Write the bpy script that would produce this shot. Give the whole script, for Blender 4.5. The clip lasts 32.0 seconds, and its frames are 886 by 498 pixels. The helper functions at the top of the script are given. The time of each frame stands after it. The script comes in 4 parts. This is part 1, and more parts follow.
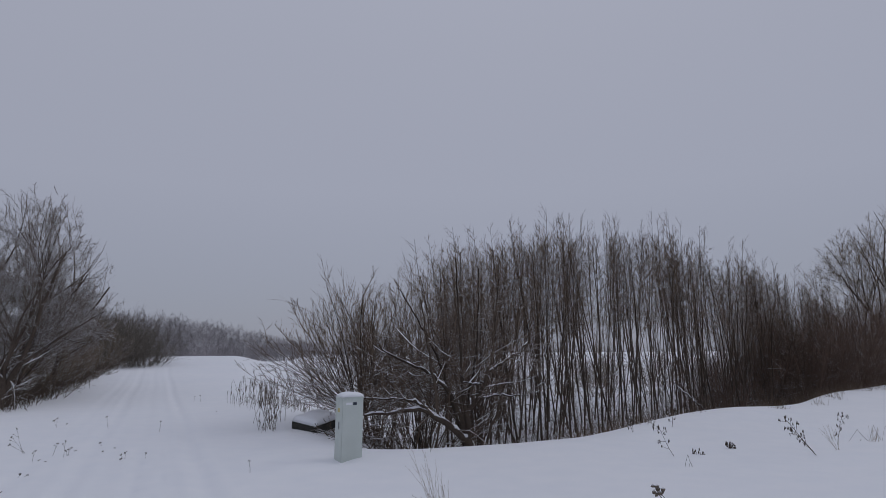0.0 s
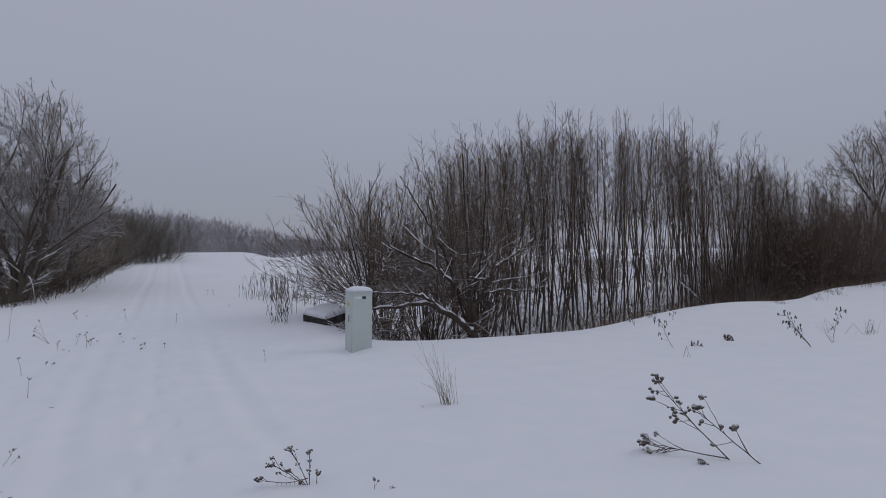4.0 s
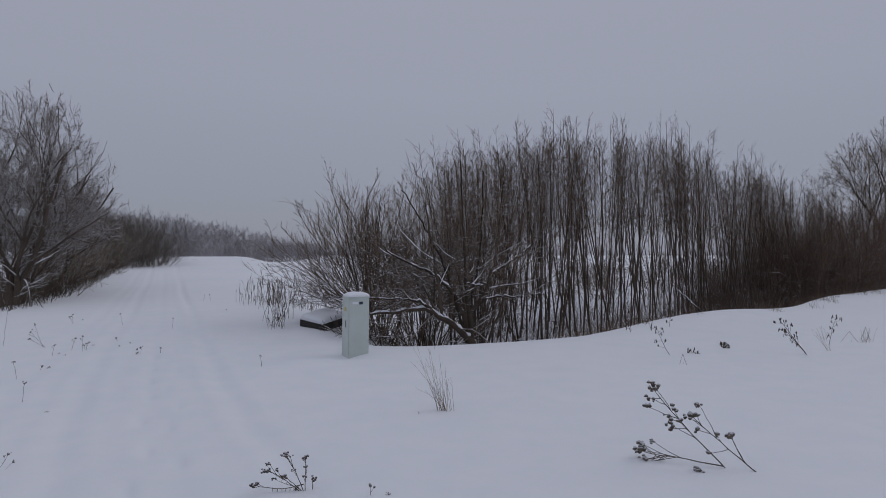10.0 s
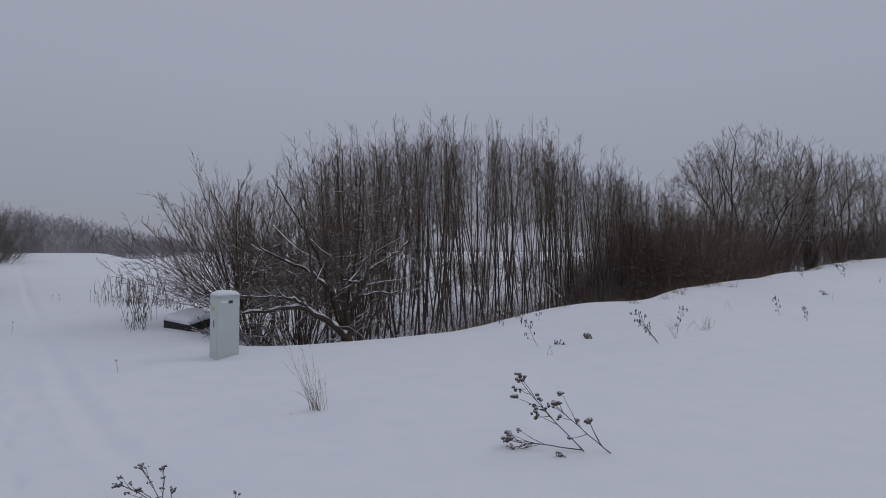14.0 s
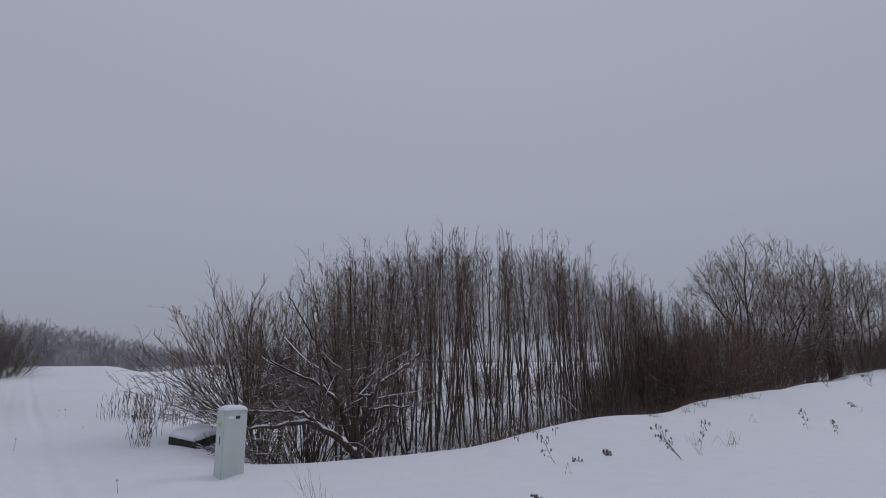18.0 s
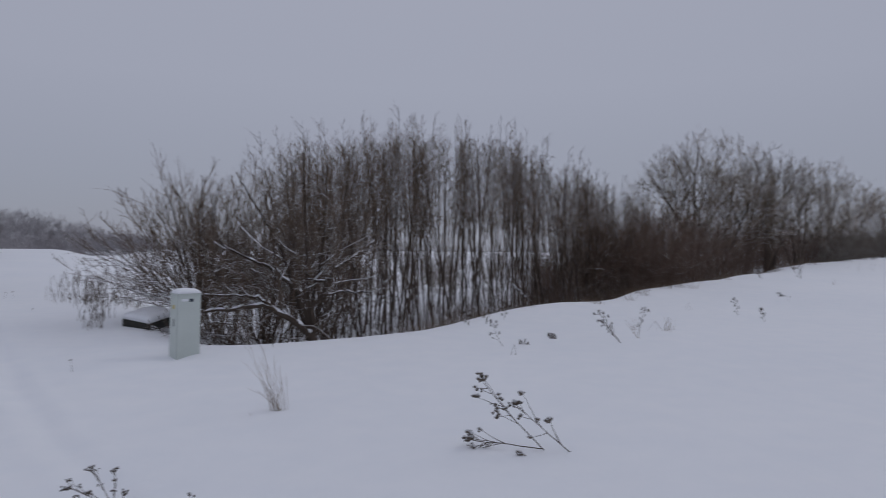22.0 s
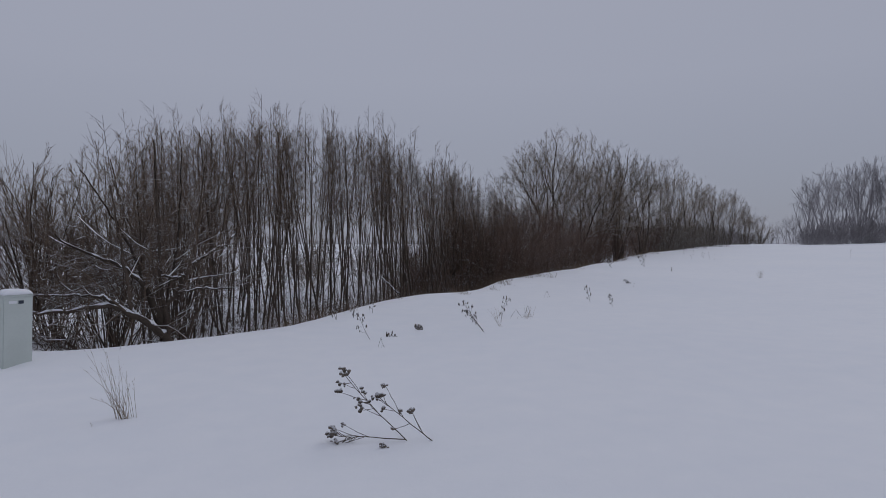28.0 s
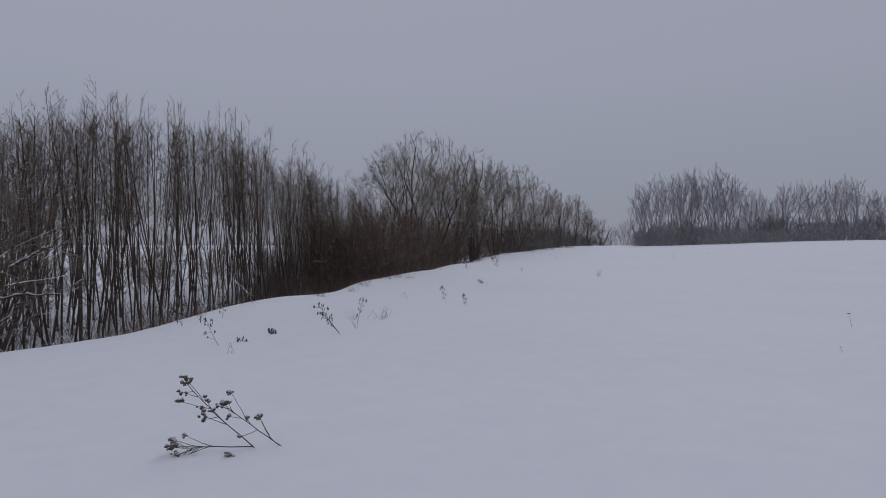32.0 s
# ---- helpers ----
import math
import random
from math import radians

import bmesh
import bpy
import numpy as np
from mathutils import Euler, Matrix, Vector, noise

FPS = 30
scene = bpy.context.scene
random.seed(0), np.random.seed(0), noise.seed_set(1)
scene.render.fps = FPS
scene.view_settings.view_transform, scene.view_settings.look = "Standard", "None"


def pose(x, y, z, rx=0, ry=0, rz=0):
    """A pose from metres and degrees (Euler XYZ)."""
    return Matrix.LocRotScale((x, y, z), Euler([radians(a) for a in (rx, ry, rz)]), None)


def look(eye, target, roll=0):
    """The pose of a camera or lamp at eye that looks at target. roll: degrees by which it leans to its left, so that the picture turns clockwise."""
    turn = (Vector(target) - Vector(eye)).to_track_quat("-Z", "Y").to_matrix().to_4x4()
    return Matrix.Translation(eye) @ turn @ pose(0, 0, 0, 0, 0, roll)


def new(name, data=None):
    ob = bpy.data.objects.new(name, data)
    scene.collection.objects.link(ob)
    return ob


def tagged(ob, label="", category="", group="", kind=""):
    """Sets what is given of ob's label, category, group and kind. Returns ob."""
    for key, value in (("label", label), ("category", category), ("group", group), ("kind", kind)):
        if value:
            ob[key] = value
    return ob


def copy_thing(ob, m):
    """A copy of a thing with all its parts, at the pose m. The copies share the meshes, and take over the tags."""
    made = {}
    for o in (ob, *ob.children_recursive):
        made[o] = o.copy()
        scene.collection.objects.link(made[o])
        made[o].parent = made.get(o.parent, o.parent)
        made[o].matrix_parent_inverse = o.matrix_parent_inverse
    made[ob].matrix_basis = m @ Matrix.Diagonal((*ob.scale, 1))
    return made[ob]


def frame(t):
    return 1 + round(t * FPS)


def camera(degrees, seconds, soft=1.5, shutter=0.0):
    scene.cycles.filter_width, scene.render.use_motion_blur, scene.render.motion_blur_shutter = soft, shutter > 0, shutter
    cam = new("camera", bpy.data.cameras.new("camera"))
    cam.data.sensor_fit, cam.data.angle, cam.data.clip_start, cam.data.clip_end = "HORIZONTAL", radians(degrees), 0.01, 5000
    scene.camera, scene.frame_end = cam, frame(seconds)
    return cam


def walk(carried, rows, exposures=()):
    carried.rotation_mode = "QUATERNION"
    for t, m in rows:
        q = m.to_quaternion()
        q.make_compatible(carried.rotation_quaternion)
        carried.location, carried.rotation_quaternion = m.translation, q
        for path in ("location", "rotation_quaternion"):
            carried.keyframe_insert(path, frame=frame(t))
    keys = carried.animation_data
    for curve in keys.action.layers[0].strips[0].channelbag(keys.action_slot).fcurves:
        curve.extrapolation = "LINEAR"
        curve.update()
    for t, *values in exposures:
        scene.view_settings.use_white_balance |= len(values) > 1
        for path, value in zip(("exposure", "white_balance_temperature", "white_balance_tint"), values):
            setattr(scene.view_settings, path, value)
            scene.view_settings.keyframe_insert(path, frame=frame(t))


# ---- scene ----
cam = camera(70.7, 32.0, soft=0.9, shutter=0.5)
# seconds, place, turn
PATH = [
    (0.0, -0.047, -0.003, 1.604, 99.47, 0.44, 11.25),
    (0.5, -0.054, 0.001, 1.604, 99.41, 0.78, 11.54),
    (1.0, -0.066, -0.000, 1.601, 99.77, 0.67, 11.59),
    (1.5, -0.062, -0.004, 1.604, 99.69, 0.64, 11.53),
    (2.0, -0.066, 0.001, 1.601, 99.45, 0.87, 11.83),
    (2.5, -0.073, 0.011, 1.596, 99.21, 0.59, 11.52),
    (2.6, -0.073, 0.012, 1.596, 98.61, 0.57, 11.54),
    (2.7, -0.074, 0.015, 1.596, 94.22, 0.43, 11.67),
    (2.8, -0.075, 0.018, 1.596, 89.84, 0.31, 11.82),
    (2.9, -0.075, 0.018, 1.596, 88.64, 0.27, 11.86),
    (3.0, -0.075, 0.018, 1.596, 89.24, 0.29, 11.84),
    (3.5, -0.071, 0.017, 1.593, 90.09, 0.37, 11.79),
    (5.5, -0.066, 0.013, 1.595, 90.06, 0.03, 11.77),
    (6.0, -0.077, 0.016, 1.548, 84.54, -0.45, 11.39),
    (6.5, -0.072, 0.018, 1.558, 81.60, -0.14, 11.37),
    (7.0, -0.081, 0.020, 1.548, 81.61, -0.30, 11.37),
    (7.5, -0.086, 0.023, 1.547, 81.53, -0.14, 11.36),
    (8.0, -0.086, 0.023, 1.545, 81.65, -0.18, 11.32),
    (8.5, -0.092, 0.027, 1.547, 81.59, -0.36, 11.19),
    (9.0, -0.086, 0.032, 1.550, 81.50, -0.30, 11.29),
    (9.5, -0.075, 0.024, 1.607, 88.54, 0.10, 11.72),
    (10.0, -0.066, 0.004, 1.600, 90.59, 0.02, 11.54),
    (10.5, -0.063, 0.001, 1.606, 90.51, -0.03, 11.65),
    (11.0, -0.069, 0.012, 1.603, 90.59, -0.12, 11.85),
    (11.5, -0.069, 0.014, 1.596, 90.72, -0.00, 11.68),
    (12.0, -0.052, 0.015, 1.602, 90.77, 0.05, 11.82),
    (12.5, -0.029, 0.038, 1.605, 90.16, -0.06, 12.24),
    (12.6, -0.026, 0.038, 1.605, 90.21, -0.07, 11.59),
    (12.7, -0.011, 0.035, 1.608, 90.40, -0.13, 8.79),
    (12.8, 0.011, 0.032, 1.611, 90.69, -0.20, 4.74),
    (12.9, 0.026, 0.029, 1.613, 90.89, -0.24, 1.88),
    (13.0, 0.034, 0.028, 1.615, 91.00, -0.25, 0.33),
    (13.5, -0.015, 0.023, 1.606, 90.37, -0.12, 0.38),
    (15.5, 0.009, 0.023, 1.601, 90.17, 0.08, 1.31),
    (16.0, -0.005, 0.014, 1.634, 97.25, -0.28, 1.35),
    (16.5, -0.011, -0.005, 1.602, 100.47, 0.40, 1.39),
    (17.0, -0.006, -0.002, 1.604, 100.63, 0.31, 1.37),
    (17.5, -0.002, 0.001, 1.609, 100.49, 0.38, 1.62),
    (18.0, 0.002, 0.009, 1.621, 100.33, 0.32, 1.72),
    (18.5, 0.007, 0.016, 1.623, 100.11, 0.34, 1.72),
    (19.0, 0.005, 0.027, 1.588, 91.86, 0.14, 1.26),
    (19.5, 0.001, 0.039, 1.602, 90.05, -0.12, 1.63),
    (20.0, -0.004, 0.034, 1.601, 90.22, -0.26, 1.77),
    (20.5, -0.000, 0.037, 1.600, 90.36, -0.24, 1.86),
    (21.0, 0.005, 0.031, 1.601, 90.46, -0.26, 1.83),
    (21.5, 0.007, 0.035, 1.597, 90.08, -0.28, 1.76),
    (22.0, 0.037, 0.026, 1.603, 90.22, -0.50, -2.29),
    (22.5, 0.047, 0.018, 1.601, 90.05, -0.50, -7.32),
    (23.0, 0.049, 0.015, 1.602, 90.24, -0.28, -7.87),
    (23.5, 0.043, 0.014, 1.605, 90.28, -0.13, -8.07),
    (24.0, 0.041, 0.016, 1.600, 90.43, -0.10, -8.07),
    (24.5, 0.046, 0.013, 1.606, 90.31, 0.00, -7.92),
    (25.0, 0.055, 0.009, 1.607, 90.33, 0.01, -8.49),
    (25.5, 0.091, -0.011, 1.611, 90.35, -0.01, -14.73),
    (27.5, 0.081, -0.003, 1.608, 89.77, -0.23, -14.87),
    (28.0, 0.107, 0.007, 1.616, 89.57, -0.00, -14.12),
    (28.2, 0.117, 0.002, 1.618, 89.61, 0.07, -15.29),
    (28.3, 0.129, -0.004, 1.619, 89.65, 0.15, -16.60),
    (28.4, 0.153, -0.017, 1.623, 89.74, 0.32, -19.41),
    (28.5, 0.164, -0.022, 1.625, 89.77, 0.40, -20.66),
    (28.6, 0.168, -0.025, 1.625, 89.78, 0.44, -21.18),
    (28.7, 0.156, -0.019, 1.623, 89.75, 0.35, -19.81),
    (29.0, 0.107, -0.047, 1.613, 89.75, 0.36, -18.70),
    (29.5, 0.108, -0.064, 1.616, 89.69, 0.44, -18.75),
    (30.0, 0.104, -0.061, 1.611, 89.86, -0.11, -18.52),
    (30.5, 0.099, -0.076, 1.613, 89.68, -0.07, -18.76),
    (31.0, 0.098, -0.069, 1.612, 89.55, -0.13, -18.95),
    (31.5, 0.117, -0.066, 1.617, 89.51, -0.14, -19.13),
    (31.7, 0.138, -0.085, 1.622, 89.60, -0.11, -22.99),
    (31.8, 0.145, -0.091, 1.624, 89.63, -0.09, -24.38),
    (31.9, 0.158, -0.103, 1.627, 89.68, -0.07, -26.77),
    (32.0, 0.159, -0.103, 1.627, 89.68, -0.07, -26.84),
]

walk(cam, [(t, pose(x, y, z, a, b, c)) for t, x, y, z, a, b, c in PATH],
     [(0.0, -0.05), (6.0, -0.02), (7.0, -0.05), (8.0, -0.2), (9.0, -0.34), (9.3, -0.36), (10.2, -0.1), (13.5, -0.08), (15.5, -0.03), (25.0, -0.05), (28.0, -0.08), (32.0, -0.14)])

# ---- light: a heavy overcast sky, brighter overhead, and a broad weak sun behind it ----
world = bpy.data.worlds.new("overcast")
scene.world = world
world.use_nodes = True
wn, wl = world.node_tree.nodes, world.node_tree.links
wn.clear()
w_out = wn.new("ShaderNodeOutputWorld")
w_sky = wn.new("ShaderNodeTexSky")
w_sky.sky_type, w_sky.sun_disc = "NISHITA", False
w_sky.sun_elevation, w_sky.sun_rotation = radians(58), radians(5)
w_bg = wn.new("ShaderNodeBackground")
w_bg.inputs["Strength"].default_value = 0.006
wl.new(w_sky.outputs[0], w_bg.inputs["Color"])
w_co = wn.new("ShaderNodeTexCoord")
w_sep = wn.new("ShaderNodeSeparateXYZ")
wl.new(w_co.outputs["Generated"], w_sep.inputs[0])
w_ramp = wn.new("ShaderNodeValToRGB")
wl.new(w_sep.outputs["Z"], w_ramp.inputs[0])
stops = w_ramp.color_ramp.elements
stops[0].position, stops[0].color = 0.0, (0.262, 0.28, 0.352, 1)
stops[1].position, stops[1].color = 1.0, (0.44, 0.465, 0.56, 1)
mid = stops.new(0.25)
mid.color = (0.35, 0.366, 0.447, 1)
mid = stops.new(0.45)
mid.color = (0.37, 0.386, 0.467, 1)
w_cloud = wn.new("ShaderNodeBackground")
w_cloud.inputs["Strength"].default_value = 0.92
wl.new(w_ramp.outputs[0], w_cloud.inputs["Color"])
w_add = wn.new("ShaderNodeAddShader")
wl.new(w_bg.outputs[0], w_add.inputs[0])
wl.new(w_cloud.outputs[0], w_add.inputs[1])
wl.new(w_add.outputs[0], w_out.inputs[0])

sun_data = bpy.data.lights.new("sun", "SUN")
sun_data.energy, sun_data.angle, sun_data.color = 0.34, radians(30), (1.0, 0.97, 0.93)
sun = new("sun", sun_data)
sun.matrix_basis = look((14, 12, 13), (0, 0, 0))


# ---- materials ----
def material(name, rough=0.8, metal=0.0):
    m = bpy.data.materials.new(name)
    m.use_nodes = True
    n, l = m.node_tree.nodes, m.node_tree.links
    b = n["Principled BSDF"]
    b.inputs["Roughness"].default_value, b.inputs["Metallic"].default_value = rough, metal
    b.inputs["Specular IOR Level"].default_value = 0.25
    return m, n, l, b


def noise_node(n, l, scale, detail=4.0, vector=None, rough=0.55):
    q = n.new("ShaderNodeTexNoise")
    q.inputs["Scale"].default_value, q.inputs["Detail"].default_value, q.inputs["Roughness"].default_value = scale, detail, rough
    if vector is not None:
        l.new(vector, q.inputs["Vector"])
    return q


def ramp_node(n, l, value, stops):
    q = n.new("ShaderNodeValToRGB")
    e = q.color_ramp.elements
    e[0].position, e[0].color = stops[0][0], (*stops[0][1], 1)
    e[1].position, e[1].color = stops[-1][0], (*stops[-1][1], 1)
    for p, c in stops[1:-1]:
        e.new(p).color = (*c, 1)
    l.new(value, q.inputs[0])
    return q


def mix_node(n, l, fac, a, b):
    q = n.new("ShaderNodeMix")
    q.data_type = "RGBA"
    for socket, v in ((q.inputs[0], fac), (q.inputs[6], a), (q.inputs[7], b)):
        if isinstance(v, (int, float)):
            socket.default_value = v
        elif isinstance(v, tuple):
            socket.default_value = (*v, 1)
        else:
            l.new(v, socket)
    return q.outputs[2]


def math_node(n, l, op, a, b=None):
    q = n.new("ShaderNodeMath")
    q.operation = op
    for socket, v in zip(q.inputs, (a, b)):
        if v is None:
            continue
        if isinstance(v, (int, float)):
            socket.default_value = v
        else:
            l.new(v, socket)
    return q.outputs[0]


def bump_node(n, l, b, height, strength, distance):
    q = n.new("ShaderNodeBump")
    q.inputs["Strength"].default_value, q.inputs["Distance"].default_value = strength, distance
    l.new(height, q.inputs["Height"])
    l.new(q.outputs[0], b.inputs["Normal"])


def bark_material(name, dark, light, snow_from, snow_amount, snow=(0.82, 0.84, 0.88)):
    """Bark with snow lying on what faces up; snow_from is the slope where it starts to hold."""
    m, n, l, b = material(name, 0.9)
    co = n.new("ShaderNodeTexCoord").outputs["Object"]
    big, fine = noise_node(n, l, 1.3, 3, co), noise_node(n, l, 26, 3, co)
    tone = math_node(n, l, "ADD", math_node(n, l, "MULTIPLY", big.outputs[0], 0.6), math_node(n, l, "MULTIPLY", fine.outputs[0], 0.4))
    bark = ramp_node(n, l, tone, [(0.35, dark), (0.65, light)]).outputs[0]
    info = n.new("ShaderNodeObjectInfo")
    vary = math_node(n, l, "ADD", math_node(n, l, "MULTIPLY", info.outputs["Random"], 0.5), 0.75)
    hsv = n.new("ShaderNodeHueSaturation")
    l.new(bark, hsv.inputs["Color"])
    l.new(vary, hsv.inputs["Value"])
    geo = n.new("ShaderNodeNewGeometry")
    sep = n.new("ShaderNodeSeparateXYZ")
    l.new(geo.outputs["Normal"], sep.inputs[0])
    patch = noise_node(n, l, 3.1, 3, co)
    slope = math_node(n, l, "ADD", sep.outputs["Z"], math_node(n, l, "MULTIPLY", math_node(n, l, "SUBTRACT", patch.outputs[0], 0.5), 1.0))
    lie = math_node(n, l, "MULTIPLY", math_node(n, l, "SMOOTH_MIN", math_node(n, l, "MULTIPLY", math_node(n, l, "MAXIMUM", math_node(n, l, "SUBTRACT", slope, snow_from), 0.0), 5.0), 1.0), snow_amount)
    l.new(mix_node(n, l, lie, hsv.outputs[0], snow), b.inputs["Base Color"])
    return m


def snow_material(name):
    m, n, l, b = material(name, 0.75)
    co = n.new("ShaderNodeTexCoord").outputs["Object"]
    big, mid, fine = noise_node(n, l, 0.18, 4, co), noise_node(n, l, 2.2, 5, co), noise_node(n, l, 60, 4, co)
    tone = math_node(n, l, "ADD", math_node(n, l, "MULTIPLY", big.outputs[0], 0.5), math_node(n, l, "MULTIPLY", mid.outputs[0], 0.5))
    l.new(ramp_node(n, l, tone, [(0.3, (0.83, 0.85, 0.89)), (0.7, (0.9, 0.905, 0.925))]).outputs[0], b.inputs["Base Color"])
    h = math_node(n, l, "ADD", math_node(n, l, "MULTIPLY", mid.outputs[0], 1.0), math_node(n, l, "MULTIPLY", fine.outputs[0], 0.12))
    bump_node(n, l, b, h, 0.35, 0.03)
    b.inputs["Specular IOR Level"].default_value = 0.15
    return m


def plain_material(name, a, c, scale=8.0, rough=0.7, metal=0.0, bump=0.15):
    m, n, l, b = material(name, rough, metal)
    co = n.new("ShaderNodeTexCoord").outputs["Object"]
    big, fine = noise_node(n, l, scale, 5, co), noise_node(n, l, scale * 14, 3, co)
    tone = math_node(n, l, "ADD", math_node(n, l, "MULTIPLY", big.outputs[0], 0.7), math_node(n, l, "MULTIPLY", fine.outputs[0], 0.3))
    l.new(ramp_node(n, l, tone, [(0.3, a), (0.7, c)]).outputs[0], b.inputs["Base Color"])
    bump_node(n, l, b, fine.outputs[0], bump, 0.004)
    return m


SNOW = snow_material("snow")
ALDER = bark_material("alder_bark", (0.048, 0.036, 0.030), (0.116, 0.089, 0.069), 0.7, 0.8)
ALDER_TWIG = bark_material("alder_twigs", (0.084, 0.059, 0.044), (0.188, 0.136, 0.100), 0.8, 0.45)
WILLOW = bark_material("willow_bark", (0.044, 0.033, 0.027), (0.110, 0.085, 0.066), 0.6, 0.95)
WILLOW_TWIG = bark_material("willow_twigs", (0.086, 0.063, 0.048), (0.196, 0.146, 0.110), 0.75, 0.65)
BROWN_TWIG = bark_material("brown_twigs", (0.086, 0.057, 0.044), (0.190, 0.130, 0.100), 0.75, 0.7)
DULL_TWIG = bark_material("dull_brown_twigs", (0.115, 0.1, 0.083), (0.2, 0.176, 0.15), 0.75, 0.5)
OAK = bark_material("lightly_snowed_bark", (0.068, 0.051, 0.041), (0.165, 0.131, 0.105), 0.6, 0.85)
FROST_TWIG = bark_material("frosted_twigs", (0.11, 0.088, 0.074), (0.22, 0.185, 0.161), 0.35, 0.7)
OAK_TWIG = bark_material("lightly_snowed_twigs", (0.138, 0.107, 0.079), (0.265, 0.213, 0.162), 0.6, 0.65)
# far trees: the haze of distance is put into the base colour
HAZE_BARK = bark_material("haze_pale_bark", (0.278, 0.261, 0.27), (0.357, 0.336, 0.348), 0.7, 0.3)
HAZE_TWIG = bark_material("haze_pale_twigs", (0.304, 0.285, 0.295), (0.382, 0.361, 0.372), 0.7, 0.3)
STRAW = plain_material("dry_straw", (0.17, 0.125, 0.085), (0.33, 0.26, 0.185), 20, 0.9)
LIP_GRASS = plain_material("dry_bank_grass", (0.12, 0.085, 0.06), (0.25, 0.19, 0.14), 20, 0.9)
REED = plain_material("dead_reed", (0.09, 0.072, 0.06), (0.2, 0.165, 0.135), 20, 0.9)
STALK = plain_material("dead_stalk", (0.07, 0.055, 0.044), (0.15, 0.12, 0.095), 20, 0.9)
LEAF = bark_material("dead_leaf", (0.045, 0.034, 0.026), (0.12, 0.092, 0.07), 0.6, 0.5)
DARK_SEED = bark_material("dark_seed_head", (0.07, 0.055, 0.044), (0.175, 0.142, 0.115), 0.45, 0.6)
SEED = bark_material("seed_head", (0.085, 0.07, 0.057), (0.22, 0.182, 0.15), 0.35, 0.6)
CABINET_GREEN = plain_material("pale_green_paint", (0.52, 0.565, 0.53), (0.59, 0.635, 0.6), 3, 0.45, 0.0, 0.05)
CONCRETE = plain_material("wet_concrete", (0.025, 0.025, 0.023), (0.07, 0.068, 0.06), 5, 0.85, 0.0, 0.5)
GREY_METAL = plain_material("dull_grey_metal", (0.16, 0.17, 0.17), (0.24, 0.25, 0.25), 9, 0.5, 0.4)
YELLOW = plain_material("yellow_sticker", (0.5, 0.42, 0.16), (0.56, 0.48, 0.2), 9, 0.5)
DARK = plain_material("dark_sticker", (0.03, 0.04, 0.06), (0.06, 0.07, 0.09), 9, 0.5)
PALE = plain_material("pale_sticker", (0.7, 0.72, 0.74), (0.78, 0.8, 0.82), 9, 0.5)


# ---- mesh helpers ----
def mesh_from(name, verts, faces, mat, smooth=True):
    """A mesh from arrays of corners and of equal-sided faces."""
    me = bpy.data.meshes.new(name)
    verts, faces = np.asarray(verts, np.float32), np.asarray(faces, np.int32)
    k = faces.shape[1]
    me.vertices.add(len(verts))
    me.vertices.foreach_set("co", verts.ravel())
    me.loops.add(faces.size)
    me.loops.foreach_set("vertex_index", faces.ravel())
    me.polygons.add(len(faces))
    me.polygons.foreach_set("loop_start", np.arange(0, faces.size, k, dtype=np.int32))
    me.polygons.foreach_set("use_smooth", np.full(len(faces), smooth))
    me.update(calc_edges=True)
    me.materials.append(mat)
    return me


def part(name, bm, mat, parent, label=""):
    """One mesh object from a bmesh, or from a ready mesh, under a thing or a part."""
    if isinstance(bm, bpy.types.Mesh):
        me = bm
    else:
        me = bpy.data.meshes.new(name)
        bm.to_mesh(me)
        bm.free()
        me.materials.append(mat)
    ob = new(name, me)
    ob.parent = parent
    return tagged(ob, label)


def unit(v):
    return v / np.maximum(np.linalg.norm(v, axis=-1, keepdims=True), 1e-9)


def tube_arrays(groups, sides):
    """Corners and four-cornered faces of round tapering tubes; each group is points [n, m, 3] and radii [n, m]."""
    vs, fs, base = [], [], 0
    for pts, rad in groups:
        n, m = rad.shape
        if n == 0:
            continue
        tan = unit(np.gradient(pts, axis=1))
        main = unit(pts[:, -1] - pts[:, 0])
        helper = np.where(np.abs(main[:, 2:3]) < 0.8, np.array([[0, 0, 1.0]]), np.array([[1.0, 0, 0]]))
        a = unit(np.cross(tan, helper[:, None, :]))
        b = np.cross(tan, a)
        ang = np.arange(sides) * 2 * np.pi / sides + 0.5
        ring = pts[:, :, None, :] + rad[:, :, None, None] * (a[:, :, None, :] * np.cos(ang)[:, None] + b[:, :, None, :] * np.sin(ang)[:, None])
        vs.append(ring.reshape(-1, 3))
        i = np.arange(n)[:, None, None] * m * sides + np.arange(m - 1)[None, :, None] * sides
        j = np.arange(sides)[None, None, :]
        k = (j + 1) % sides
        fs.append(np.stack([i + j, i + k, i + sides + k, i + sides + j], -1).reshape(-1, 4) + base)
        base += n * m * sides
    return np.concatenate(vs), np.concatenate(fs)


def tube_mesh(name, groups, sides, mat):
    return mesh_from(name, *tube_arrays(groups, sides), mat)


def grow(rng, start, way, length, radius, m, up=0.1, wiggle=0.12, tip=0.25):
    """Shoots from start points: they bend towards the light and waver; points [n, m, 3] and radii [n, m]."""
    n = len(length)
    pts, d = np.zeros((n, m, 3)), unit(way)
    pts[:, 0] = start
    for i in range(1, m):
        d = unit(d + np.array([0, 0, up]) + rng.normal(0, wiggle, (n, 3)))
        pts[:, i] = pts[:, i - 1] + d * (length / (m - 1))[:, None]
    return pts, radius[:, None] * np.linspace(1, tip, m)[None, :]


